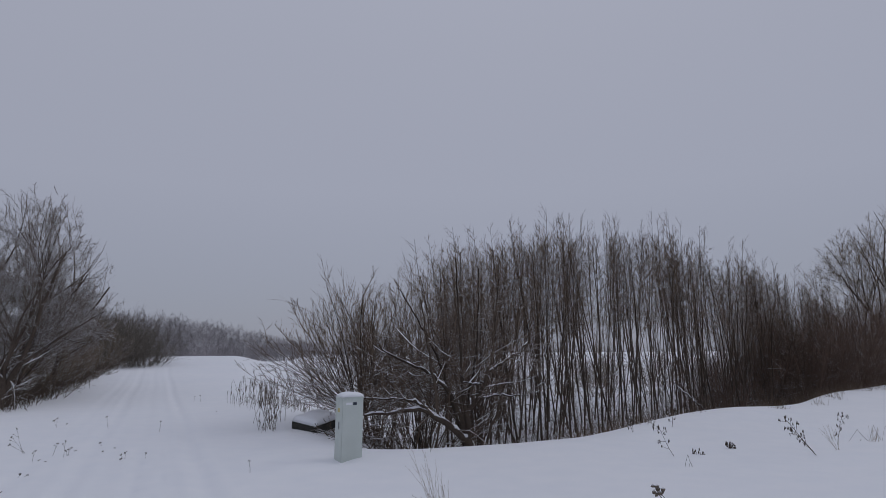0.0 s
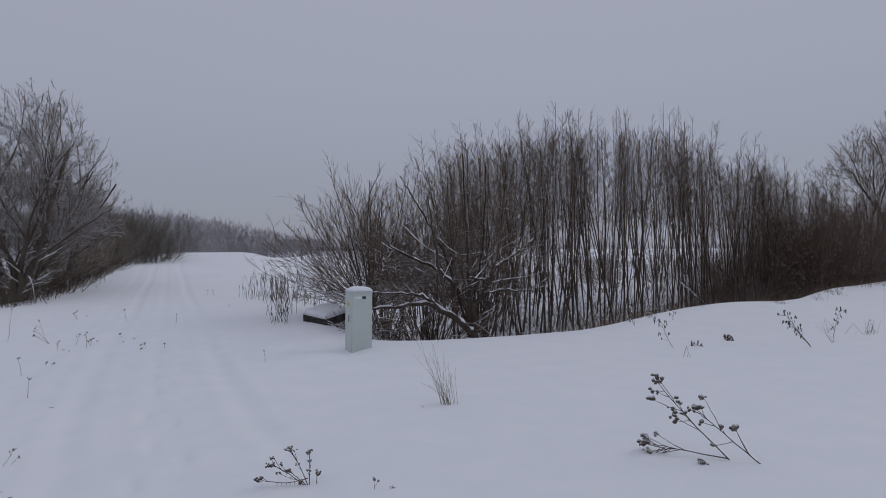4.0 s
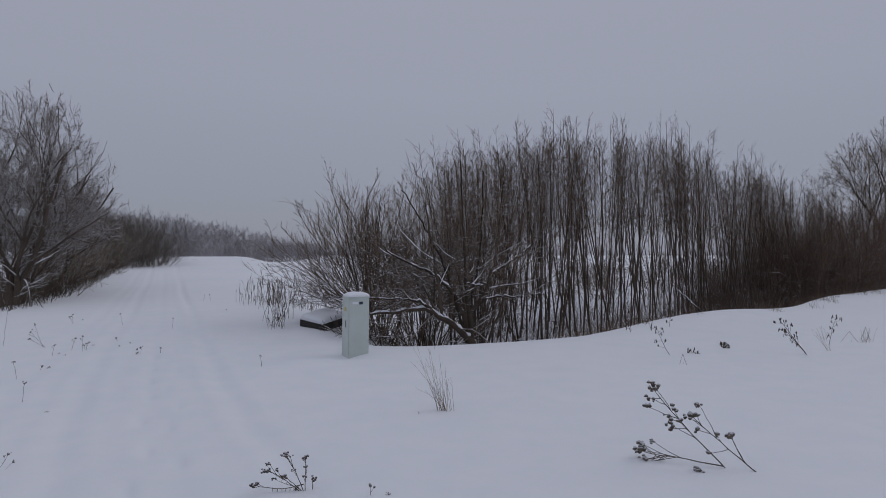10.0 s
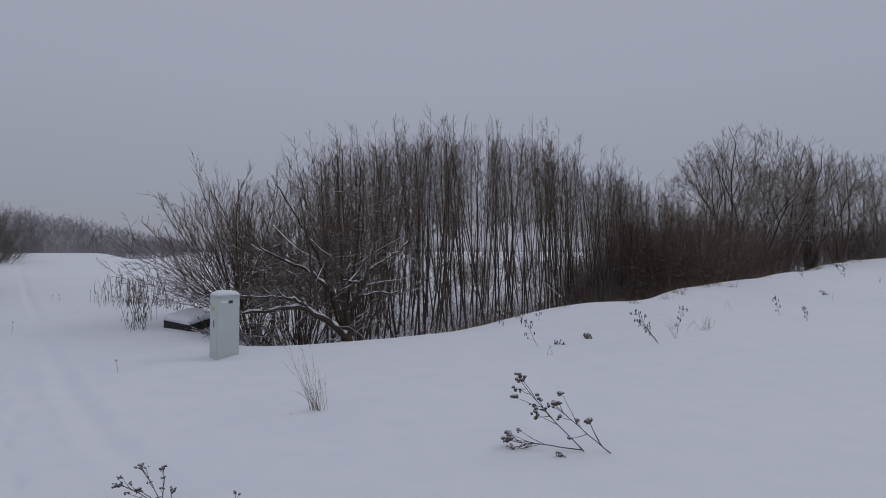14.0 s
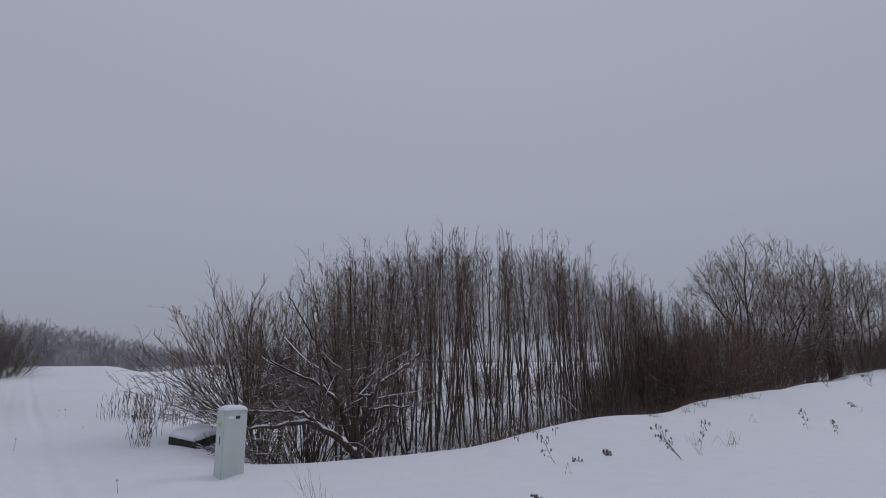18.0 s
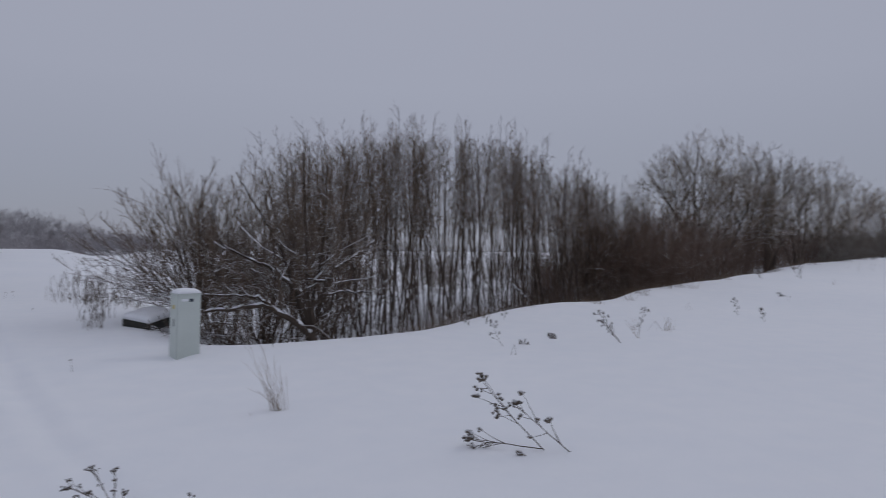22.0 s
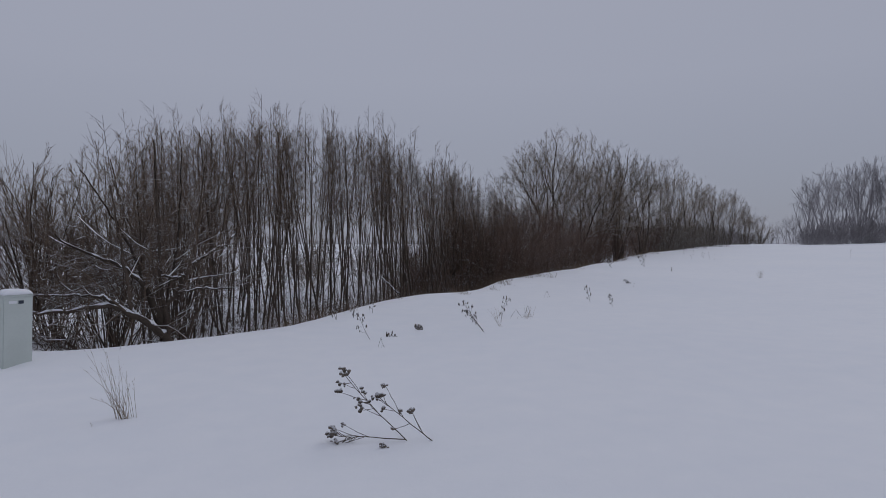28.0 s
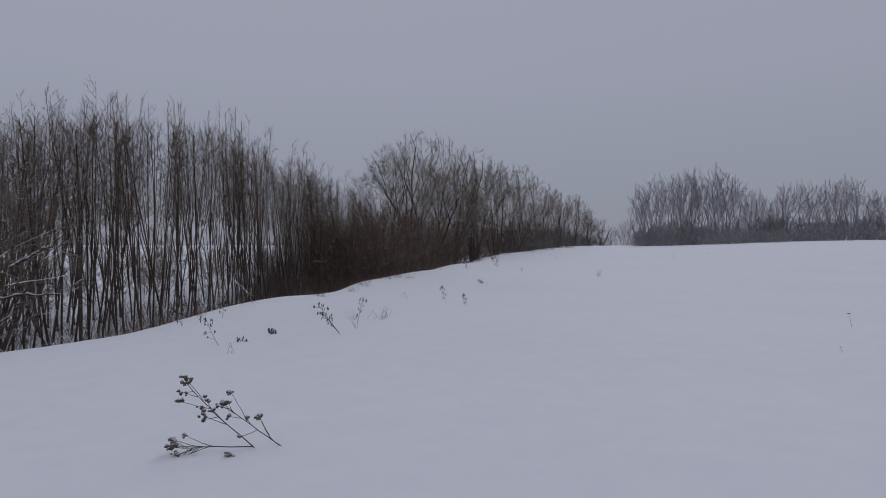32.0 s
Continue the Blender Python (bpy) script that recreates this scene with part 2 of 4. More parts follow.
def sprout(rng, shoots, count, low, high, angle, long, thin, m, up, wiggle, fall=0.5, least=0.0018, tip=0.3):
    """Side shoots on older ones: count on each, between low and high of its length, at that angle to it."""
    pts, rad = shoots
    n, mm = rad.shape
    t = low + (high - low) * (np.arange(count)[None, :] + rng.random((n, count))) / count
    f = t * (mm - 1)
    i = np.minimum(f.astype(int), mm - 2)
    w = (f - i)[..., None]
    row = np.arange(n)[:, None]
    at = pts[row, i] * (1 - w) + pts[row, i + 1] * w
    tan = unit(pts[row, i + 1] - pts[row, i])
    r = rad[row, i] * (1 - w[..., 0]) + rad[row, i + 1] * w[..., 0]
    side = unit(np.cross(tan, unit(rng.normal(0, 1, tan.shape))))
    a = (np.radians(angle) * rng.uniform(0.7, 1.3, t.shape) * (1 - 0.5 * ((t - low) / max(high - low, 1e-6)) ** 2))[..., None]
    way = tan * np.cos(a) + side * np.sin(a)
    whole = np.linalg.norm(np.diff(pts, axis=1), axis=2).sum(1)[:, None]
    length = whole * long * (1 - fall * (t - low) / max(high - low, 1e-6)) * rng.uniform(0.6, 1.25, t.shape)
    radius = np.maximum(r * thin, least)
    return grow(rng, at.reshape(-1, 3), way.reshape(-1, 3), length.ravel(), radius.ravel(), m, up, wiggle, tip)


def fan(rng, count, spread, low, high, lean=(0, 0), foot=0.15):
    """Start points and ways of stems that rise from one stool and lean outwards."""
    turn = rng.uniform(0, 2 * np.pi, count)
    out = np.radians(spread) * np.sqrt(rng.random(count))
    way = np.stack([np.cos(turn) * np.sin(out) + lean[0], np.sin(turn) * np.sin(out) + lean[1], np.cos(out)], 1)
    start = np.stack([np.cos(turn) * foot * rng.random(count), np.sin(turn) * foot * rng.random(count), np.full(count, -0.25)], 1)
    return start, way, rng.uniform(low, high, count)


def tree(name, label, category, group, trunk, crown, trunk_mat, crown_mat, trunk_sides=6, crown_sides=3, stem_name="trunk"):
    """A thing made of a trunk part and a crown part, out of groups of shoots; base at the origin."""
    ob = tagged(new(name), label, category, group)
    pts, rad = trunk[0]
    own = min(len(pts), 8)
    for q in range(own):
        part(stem_name, tube_mesh(stem_name, [(pts[q:q + 1], rad[q:q + 1])], trunk_sides, trunk_mat), None, ob)
    if len(pts) > own:
        crown = [*crown, (pts[own:], rad[own:])]
    part("crown", tube_mesh("crown", crown, crown_sides, crown_mat), None, ob)
    return ob


def trim(shoots, height, wide, low=0.0):
    """Shortens shoots to the crown's rounded outline and drops those that would start outside it."""
    pts, rad = shoots
    mid, half = (height + low) / 2, (height - low) / 2
    scale = np.array([1 / wide, 1 / wide, 1 / half])
    s = (pts[:, 0] - [0, 0, mid]) * scale
    s[:, 2] = np.maximum(s[:, 2], -0.8)
    v = (pts[:, -1] - pts[:, 0]) * scale
    aa, bb, cc = (v * v).sum(1), (s * v).sum(1), (s * s).sum(1) - 1
    f = (-bb + np.sqrt(np.maximum(bb * bb - aa * cc, 0))) / np.maximum(aa, 1e-9)
    keep = (cc < 0) & (f > 0.2)
    f = np.minimum(f, 1)[keep, None, None]
    pts = pts[keep]
    return pts[:, :1] + (pts - pts[:, :1]) * f, rad[keep]


def branch_off(rng, shoots, kids, angle, long, thin, m, up, wiggle, tip=0.62, least=0.0):
    """Forks at the end of each shoot: one shoot carries its line on, the others part from it, thinner and shorter."""
    pts, rad = shoots
    n = len(rad)
    tan = unit(pts[:, -1] - pts[:, -2])
    ref = unit(np.cross(tan, unit(rng.normal(0, 1, (n, 3)))))
    other = np.cross(tan, ref)
    whole = np.linalg.norm(np.diff(pts, axis=1), axis=2).sum(1)
    out_p, out_r = [], []
    for k in range(kids):
        turn = (2 * np.pi * (k + rng.uniform(-0.2, 0.2, n)) / kids)[:, None]
        a = (np.radians(angle) * (1.5 if k else 0.45) * rng.uniform(0.6, 1.3, n))[:, None]
        way = tan * np.cos(a) + (ref * np.cos(turn) + other * np.sin(turn)) * np.sin(a)
        radius = np.maximum(rad[:, -1] * thin * (0.8 if k else 1.12) * rng.uniform(0.85, 1.05, n), least)
        q = grow(rng, pts[:, -1], way, whole * long * (0.9 if k else 1.1) * rng.uniform(0.75, 1.25, n), radius, m, up, wiggle, tip)
        out_p.append(q[0])
        out_r.append(q[1])
    return np.concatenate(out_p), np.concatenate(out_r)


def within(rng, shoots, height, wide, mid=0.4):
    """Keeps the shoots that stay inside a domed outline, a little unevenly."""
    pts, rad = shoots
    end = np.stack([pts[:, 0], pts[:, -1]], 1)
    up = (end[..., 2] / height - mid) / (1 - mid)
    out = np.hypot(end[..., 0], end[..., 1]) / wide
    far_out = np.sqrt(out ** 2 + np.maximum(up, 0) ** 2 + (0.55 * np.minimum(up, 0)) ** 2)
    keep = (far_out.max(1) < 1 + rng.uniform(-0.07, 0.05, len(pts))) & (end[:, 1, 2] > 0.2)
    return pts[keep], rad[keep]


def crowned_tree(name, label, category, group, seed, height, wide, stems_n, spread, levels, angle, thick, least, mats, foot=0.3, bendy=0.03, up=0.03, ratio=0.8, twigs=(3, 0.6, 32), sides=2, low_boughs=0):
    """A tree that forks again and again from a few stems into a rounded crown of that height and half width; low_boughs: sweeping boughs on each stem, with snow on them."""
    rng = np.random.RandomState(seed)
    first = height / sum(ratio ** k for k in range(levels + 1))
    start, way, length = fan(rng, stems_n, spread, first * 0.7, first * 1.4, (0, 0), foot)
    stems = grow(rng, start, way, length, rng.uniform(0.65, 1.1, stems_n) * thick, 9, up, bendy, 0.75)
    shoots, forks = stems, []
    for k in range(levels):
        shoots = branch_off(rng, shoots, 2, angle, ratio, 0.8, 5 if k < 3 else 3, up, bendy, 0.78, least * 1.3)
        forks.append(shoots)
    fit = 1.12 * height / np.quantile(shoots[0][:, -1, 2], 0.97)
    stems = (stems[0] * fit, stems[1])
    forks = [within(rng, (q[0] * fit, q[1]), height, wide) for q in forks]
    side = [within(rng, sprout(rng, q, sides, 0.2, 0.95, 46, 1.0, 0.45, 4, up, bendy, 0.3, least * 1.2), height, wide) for q in forks[:-2]]
    ends = [sprout(rng, q, twigs[0], 0.2, 1.0, twigs[2], twigs[1], 0.7, 2, up, 0.02, 0.3, least) for q in (*forks[-2:], *side)]
    crown = forks[4:] + side + ends
    snowy = []
    if low_boughs:
        low_ones = sprout(rng, stems, low_boughs, 0.3, 1.0, 70, 0.95, 0.4, 9, 0.008, 0.11, 0.2, least * 2.5)
        low_twigs = sprout(rng, low_ones, 6, 0.25, 1.0, 44, 0.42, 0.5, 5, 0.03, 0.12, 0.4, least * 1.5)
        crown += [low_ones, low_twigs, sprout(rng, low_twigs, 3, 0.2, 1.0, 40, 0.5, 0.6, 2, 0.03, 0.05, 0.3, least)]
        snowy = [low_ones, low_twigs]
    ob = tree(name, label, category, group, [stems], crown, *mats)
    tagged(part("branchwork", tube_mesh("branchwork", forks[:4], 4, mats[0]), None, ob), kind="stuff")
    if snowy:
        tagged(part("snow_ridge", lying_snow(rng, snowy, 0.75, 0.8, height * 0.55), None, ob), "snow lying along the boughs", kind="stuff")
    return ob


def lying_snow(rng, groups, steep=0.7, thick=0.8, top=99.0, gaps=1.0):
    """Ridges of snow along the upper side of boughs where they are flat enough to hold it; ONE part of kind stuff."""
    out = []
    for pts, rad in groups:
        n, m = rad.shape
        flat = np.abs(unit(np.gradient(pts, axis=1))[..., 2])
        t = np.linspace(0, 1, m)[None]
        lo, hi = rng.uniform(-0.1, 0.4, (n, 1)) - 0.5 * (1 - gaps), rng.uniform(0.55, 1.1, (n, 1)) + 0.5 * (1 - gaps)
        hold = np.clip((steep - flat) * 5, 0, 1) * np.clip((t - lo) * 8, 0, 1) * np.clip((hi - t) * 8, 0, 1) * (pts[..., 2] < top)
        hold = hold * rng.uniform(0.4, 1.1, (n, m))
        keep = hold.max(1) > 0.3
        pts, rad, hold = pts[keep], rad[keep], hold[keep]
        r = (rad * thick + 0.003) * hold + rad * 0.2 * (1 - hold)
        out.append((pts + np.array([0, 0, 1.0]) * ((rad * 0.6 + 0.001) * hold)[..., None], r))
    return tube_mesh("snow_ridge", out, 5, SNOW)


def round_tree(name, label, category, group, seed, height, wide, low, stems_n, spread, counts, thick, least, mats, foot=0.3, bendy=0.03, angle=42, snow=None, up=0.05, fork=(50, 46, 42), reach=(0.48, 0.58, 0.62)):
    """A tree or bush of straight, much-forked branches that fill a rounded outline."""
    rng = np.random.RandomState(seed)
    start, way, length = fan(rng, stems_n, spread, height * 0.8, height * 1.05, (0, 0), foot)
    way[0] = (0.04, 0.04, 1)
    stems = grow(rng, start, way, length, rng.uniform(0.65, 1.1, stems_n) * thick, 12, up, bendy, 0.12)
    stems = trim(stems, height, wide, min(low, 0) - 1.2)
    limbs = trim(sprout(rng, stems, counts[0], max(0.06, low / height), 0.97, angle, 0.55, 0.5, 6, up, bendy, 0.45, least * 2.4), height, wide, low - 0.4)
    boughs = trim(sprout(rng, limbs, counts[1], 0.12, 1.0, fork[0], reach[0], 0.55, 4, up, bendy, 0.4, least * 1.6), height, wide, low - 0.5)
    twigs = trim(sprout(rng, boughs, counts[2], 0.1, 1.0, fork[1], reach[1], 0.65, 3, up, 0.05, 0.3, least * 1.15), height * 1.02, wide * 1.03, low - 0.6)
    fine = trim(sprout(rng, twigs, counts[3], 0.15, 1.0, fork[2], reach[2], 0.75, 2, up, 0.04, 0.3, least), height * 1.04, wide * 1.05, low - 0.7)
    ob = tree(name, label, category, group, [stems], [limbs, boughs, twigs, fine], *mats)
    if snow:
        tagged(part("snow_ridge", lying_snow(rng, [stems, limbs, boughs][:snow], 0.6, 0.75, height * 0.6), None, ob), "snow lying along the boughs", kind="stuff")
    return ob


# ---- lie of the land ----
U = np.array([math.sin(radians(42)), math.cos(radians(42))])     # along the ditch and the tree row
N = np.array([U[1], -U[0]])                                      # across it, towards the field
ROAD = np.array([math.sin(radians(-35.4)), math.cos(radians(-35.4))])  # along the snowed-in track


def soft(a, b, v):
    t = np.clip((v - a) / (b - a), 0, 1)
    return t * t * (3 - 2 * t)


def ripple(x, y, scale, seed):
    """Cheap smooth unevenness: a few crossed waves."""
    r = np.random.RandomState(seed)
    out = np.zeros_like(x)
    for i in range(7):
        a, k, p = r.uniform(0, 2 * np.pi), scale * r.uniform(0.5, 2.0), r.uniform(0, 6.28)
        out = out + np.sin((x * np.cos(a) + y * np.sin(a)) * k + p + 0.8 * np.sin((x * np.sin(a) - y * np.cos(a)) * k * 0.6 + p)) / 7
    return out


def land(x, y):
    """Height of the snow at a place."""
    x, y = np.asarray(x, float), np.asarray(y, float)
    d = np.hypot(x, y)
    s, a = x * N[0] + y * N[1], x * U[0] + y * U[1]
    bend = 0.45 * np.sin(a * 0.21 + 2.2) * soft(4, 10, a) + 0.25 * np.sin(a * 0.55) - 0.45 * np.exp(-((a - 8.6) / 2.2) ** 2)
    field = soft(-11.9, -8.9, s + bend)
    # the track's own embankment
    rx, ry = x + 4.6, y - 11.2
    left = -(rx * math.cos(radians(31)) + ry * math.sin(radians(31)))
    track = soft(-3.6, 0.4, left)
    flat = 1 - (1 - field) * (1 - track)
    lx, ly = x + 15.0, y - 14.1
    verge = -(lx * math.cos(radians(35.3)) + ly * math.sin(radians(35.3)))
    flat = flat * (1 - soft(0.3, 3.2, verge) * soft(-6, 2, y))
    swell = (1.7 + 1.35 * soft(0, 40, s)) * (1 - np.exp(-np.maximum(d - 22, 0) / 52))
    crest = 1.5 * np.clip((d - 20) / 45, 0, 1) ** 2 - 2.5 * soft(68, 200, d)
    turn = np.degrees(np.arctan2(x, np.maximum(y, -1e9)))
    west = soft(-21, -29, turn)
    rise = swell * (1 - west) + crest * west
    z = rise - 0.95 * (1 - flat) * (1 - 0.35 * soft(26, 60, d))
    near = 1 - soft(30, 70, d)
    z = z + (0.035 * ripple(x, y, 0.55, 3) + 0.012 * ripple(x, y, 2.2, 4)) * near + 0.12 * ripple(x, y, 0.12, 5) * soft(25, 60, d) * (1 - west)
    # drifts along the lip of the bank
    z = z + 0.07 * np.exp(-((s + bend + 8.6) / 0.9) ** 2) * (0.6 + 0.4 * np.sin(a * 0.9)) * soft(2, 8, a) * (1 - soft(60, 90, d))
    z = z + 0.045 * ripple(x, y, 0.9, 12) * soft(13, 20, a) * (1 - soft(-7, -1, s)) * field * (1 - soft(40, 60, d))
    z = z + 0.12 * np.exp(-((a - 15.0) / 5.5) ** 2 - ((s + bend + 9.1) / 1.2) ** 2)
    # a scoop blown out before the cabinet's corner
    z = z - 0.07 * np.exp(-((x + 3.52) ** 2 + (y - 9.28) ** 2) / 0.06)
    # faint wheel ruts, half filled by the wind
    across = x * ROAD[1] - y * ROAD[0]
    along = x * ROAD[0] + y * ROAD[1]
    wander = 0.03 * np.sin(along * 0.4) + 0.25 * np.exp(-((along - 3.0) / 3.0) ** 2)
    for off, deep in ((0.58, 0.027), (-0.22, 0.01), (-0.98, 0.022), (-1.7, 0.012)):
        q = (across - off - wander - 0.02 * np.sin(along * 2.7 + off)) / 0.115
        z = z - deep * np.exp(-q * q) * soft(0.0, 9, along) * (1 - soft(60, 80, along)) + 0.4 * deep * np.exp(-((np.abs(q) - 1.9) / 0.7) ** 2) * soft(0.0, 9, along) * (1 - soft(60, 80, along))
    # old footprints down the middle, drifted over
    for k in range(18):
        fa, fc = 3.2 + 0.52 * k + 0.1 * math.sin(k * 2.3), -0.12 + 0.13 * (-1) ** k + 0.06 * math.sin(k * 1.7)
        z = z - (0.028 + 0.011 * math.sin(k * 3.1)) * np.exp(-((along - fa) / 0.14) ** 2 - ((across - fc) / 0.07) ** 2)
    z = z + 0.006 * ripple(x, y, 5.0, 8) * (1 - soft(9, 16, d)) * soft(1.5, -0.5, across)
    return z


def land_at(x, y):
    return float(land(np.array([x]), np.array([y]))[0])


turns = np.radians(np.concatenate([np.arange(-70, -48, 0.4), np.arange(-48, -24, 0.16), np.arange(-24, 75, 0.4), np.arange(75, 290, 3.0)]))
rings = np.concatenate([[0.0], 0.25 * 1.021 ** np.arange(0, 320), [320, 480, 800, 1400, 2600]])
TT, RR = np.meshgrid(turns, rings, indexing="ij")
gx, gy = RR * np.sin(TT), RR * np.cos(TT)
gz = land(gx, gy)
gz[:, -5:] = np.minimum(gz[:, -5:], 2.2)
nt, nr = TT.shape
i, j = np.meshgrid(np.arange(nt), np.arange(nr - 1), indexing="ij")
k = (i + 1) % nt
quads = np.stack([i * nr + j, k * nr + j, k * nr + j + 1, i * nr + j + 1], -1).reshape(-1, 4)
verts = np.stack([gx.ravel(), gy.ravel(), gz.ravel()], 1)
ground_mesh = mesh_from("ground", verts, quads, SNOW)
ground = tagged(new("ground", ground_mesh), "wind-packed white snow over field, track and ditch", "snow", kind="structure")


def place(ob, x, y, turn=0.0, size=1.0, tall=None, sink=0.0):
    """Set the first of its kind, or a copy, on the snow."""
    m = pose(x, y, land_at(x, y) - sink, 0, 0, turn) @ Matrix.Diagonal((size, size, tall or size, 1))
    return copy_thing(ob, m)


def retire(obs):
    """Patterns from which copies were made leave the scene."""
    for ob in obs:
        for o in (*ob.children_recursive, ob):
            bpy.data.objects.remove(o, do_unlink=True)


def row_spot(a, s):
    return a * U[0] + s * N[0], a * U[1] + s * N[1]


def azimuth(deg, dist):
    return dist * math.sin(radians(deg)), dist * math.cos(radians(deg))


# ---- alder saplings of the main clump ----
def alder_sapling(seed, height):
    """A straight leader with short ascending side shoots that shrink towards a bristly tip."""
    rng = np.random.RandomState(seed)
    way = rng.normal(0, 0.085, (1, 3)) + [0, 0, 1]
    stems = grow(rng, np.array([[0, 0, -0.3]]), way, np.array([height]), np.array([0.017 + 0.002 * height]), 18, 0.03, 0.015, 0.17)
    fork = sprout(rng, stems, 2, 0.06, 0.5, 14, 0.74, 0.72, 12, 0.06, 0.016, 0.2, 0.012, 0.22)
    limbs = sprout(rng, stems, 28, 0.5, 0.99, 54, 0.15, 0.42, 5, 0.025, 0.03, 0.58, 0.0052)
    inner = sprout(rng, stems, 2, 0.2, 0.45, 62, 0.13, 0.3, 5, 0.03, 0.08, -0.3, 0.005)
    forks = sprout(rng, fork, 12, 0.5, 0.985, 54, 0.175, 0.42, 5, 0.025, 0.03, 0.66, 0.0052)
    crest = sprout(rng, stems, 12, 0.74, 0.995, 50, 0.1, 0.45, 4, 0.03, 0.03, 0.45, 0.005)
    spray = sprout(rng, crest, 3, 0.2, 1.0, 44, 0.5, 0.75, 2, 0.02, 0.03, 0.3, 0.0046)
    low = sprout(rng, stems, 3, 0.05, 0.3, 64, 0.1, 0.3, 4, 0.05, 0.1, 0.2, 0.0045)
    twigs = sprout(rng, limbs, 5, 0.2, 1.0, 46, 0.5, 0.7, 2, 0.02, 0.03, 0.35, 0.005)
    more = sprout(rng, forks, 4, 0.2, 1.0, 46, 0.5, 0.7, 2, 0.02, 0.03, 0.35, 0.005)
    below = sprout(rng, inner, 2, 0.3, 1.0, 44, 0.5, 0.7, 3, 0.06, 0.06, 0.3, 0.0042)
    ob = tree("alder_sapling", "slender bare grey alder sapling rising from the snowy ditch", "tree", "alder saplings in the ditch", [stems], [limbs, inner, forks, crest, spray, low, twigs, more, below], ALDER, ALDER_TWIG)
    for q in range(2):
        part("fork", tube_mesh("fork", [(fork[0][q:q + 1], fork[1][q:q + 1])], 6, ALDER), None, ob)
    return ob


rng = np.random.RandomState(11)
alders = [alder_sapling(20 + q, 6.6) for q in range(9)]
CANOPY = ([6, 9.8, 12, 14.1, 17.3, 21.1, 24.2, 28.4, 33, 40, 48], [3.5, 4.2, 5.0, 5.65, 6.1, 6.45, 5.9, 5.6, 5.0, 4.5, 4.0])
for q in range(166):
    swing = radians(-11.0 + 40.0 * (q + rng.random()) / 166 - 42)
    s = -11.4 - 5.8 * ((q * 0.618034 + 0.06 * rng.random()) % 1)
    a = s / math.tan(swing)
    top = 1.6 + (np.interp(a * 14.0 / abs(s), *CANOPY) - 1.6) * abs(s) / 14.0 * rng.uniform(0.91, 1.0)
    x, y = row_spot(a, s)
    tall = (top - land_at(x, y)) / 6.72
    place(alders[q % 9], x, y, rng.uniform(0, 360), 0.8 + 0.35 * rng.random(), tall)
for q in range(22):
    swing, s = radians(rng.uniform(8.5, 17.0) - 42), -rng.uniform(12.0, 15.5)
    a = s / math.tan(swing)
    x, y = row_spot(a, s)
    top = 1.6 + (np.interp(a * 14.0 / abs(s), *CANOPY) - 1.6) * abs(s) / 14.0 * rng.uniform(0.72, 0.96)
    place(alders[q % 9], x, y, rng.uniform(0, 360), 0.7 + 0.3 * rng.random(), (top - land_at(x, y)) / 6.6)
retire(alders)


# ---- snow-laden willows by the cabinet ----
def willow_bush(seed, stems_n, height, spread, lean, label, limbs_n=10, mats=None, up=0.075, stout=1.0, bendy=0.05):
    rng = np.random.RandomState(seed)
    start, way, length = fan(rng, stems_n, spread, height * 0.7, height * 1.1, lean, 0.35)
    stems = grow(rng, start, way, length, rng.uniform(0.018, 0.03, stems_n) * stout, 12, up, bendy, 0.2)
    limbs = sprout(rng, stems, limbs_n, 0.34, 0.98, 46, 0.38, 0.55, 6, 0.04, bendy, 0.5, 0.007)
    twigs = sprout(rng, limbs, 5, 0.15, 1.0, 38, 0.5, 0.7, 3, 0.05, bendy, 0.4, 0.005)
    bark, twig = mats or (WILLOW, WILLOW_TWIG)
    return tree("willow_bush", label, "bush", "willows by the ditch", [stems], [limbs, twigs], bark, twig)


def snowy_willow(name, label, seed, stems_n, length, steepest, lean, bendy, up, counts, stout=1.0, thin=0.0038):
    """Many stems sweeping out of one stool, the outer ones nearly level and then curving up, with snow along the flatter wood."""
    rng = np.random.RandomState(seed)
    turn = rng.uniform(0, 2 * np.pi, stems_n)
    out = np.radians(steepest) * ((np.arange(stems_n) + rng.random(stems_n)) / stems_n) ** 0.65
    way = np.stack([np.cos(turn) * np.sin(out) + lean[0], np.sin(turn) * np.sin(out) + lean[1], np.cos(out)], 1)
    start = np.stack([np.cos(turn) * 0.3 * rng.random(stems_n), np.sin(turn) * 0.3 * rng.random(stems_n), np.full(stems_n, -0.35)], 1)
    long = length * rng.uniform(0.8, 1.03, stems_n) * (1 - 0.26 * (out / np.radians(steepest)) ** 2)
    stems = grow(rng, start, way, long, rng.uniform(0.014, 0.026, stems_n) * stout, 14, up, bendy, 0.22)
    limbs = sprout(rng, stems, counts[0], 0.2, 0.97, 40, 0.36, 0.55, 7, 0.025, bendy, 0.55, thin * 1.7)
    boughs = sprout(rng, limbs, counts[1], 0.15, 1.0, 40, 0.45, 0.65, 4, 0.02, bendy, 0.4, thin * 1.2)
    twigs = sprout(rng, boughs, counts[2], 0.2, 1.0, 32, 0.55, 0.75, 2, up, bendy, 0.3, thin)
    ob = tree(name, label, "bush", "willows by the ditch", [stems], [limbs, boughs, twigs], WILLOW, WILLOW_TWIG)
    tagged(part("snow_ridge", lying_snow(rng, [stems, limbs], 0.62, 0.7), None, ob), "thin ridges of snow on the stems", kind="stuff")
    return ob


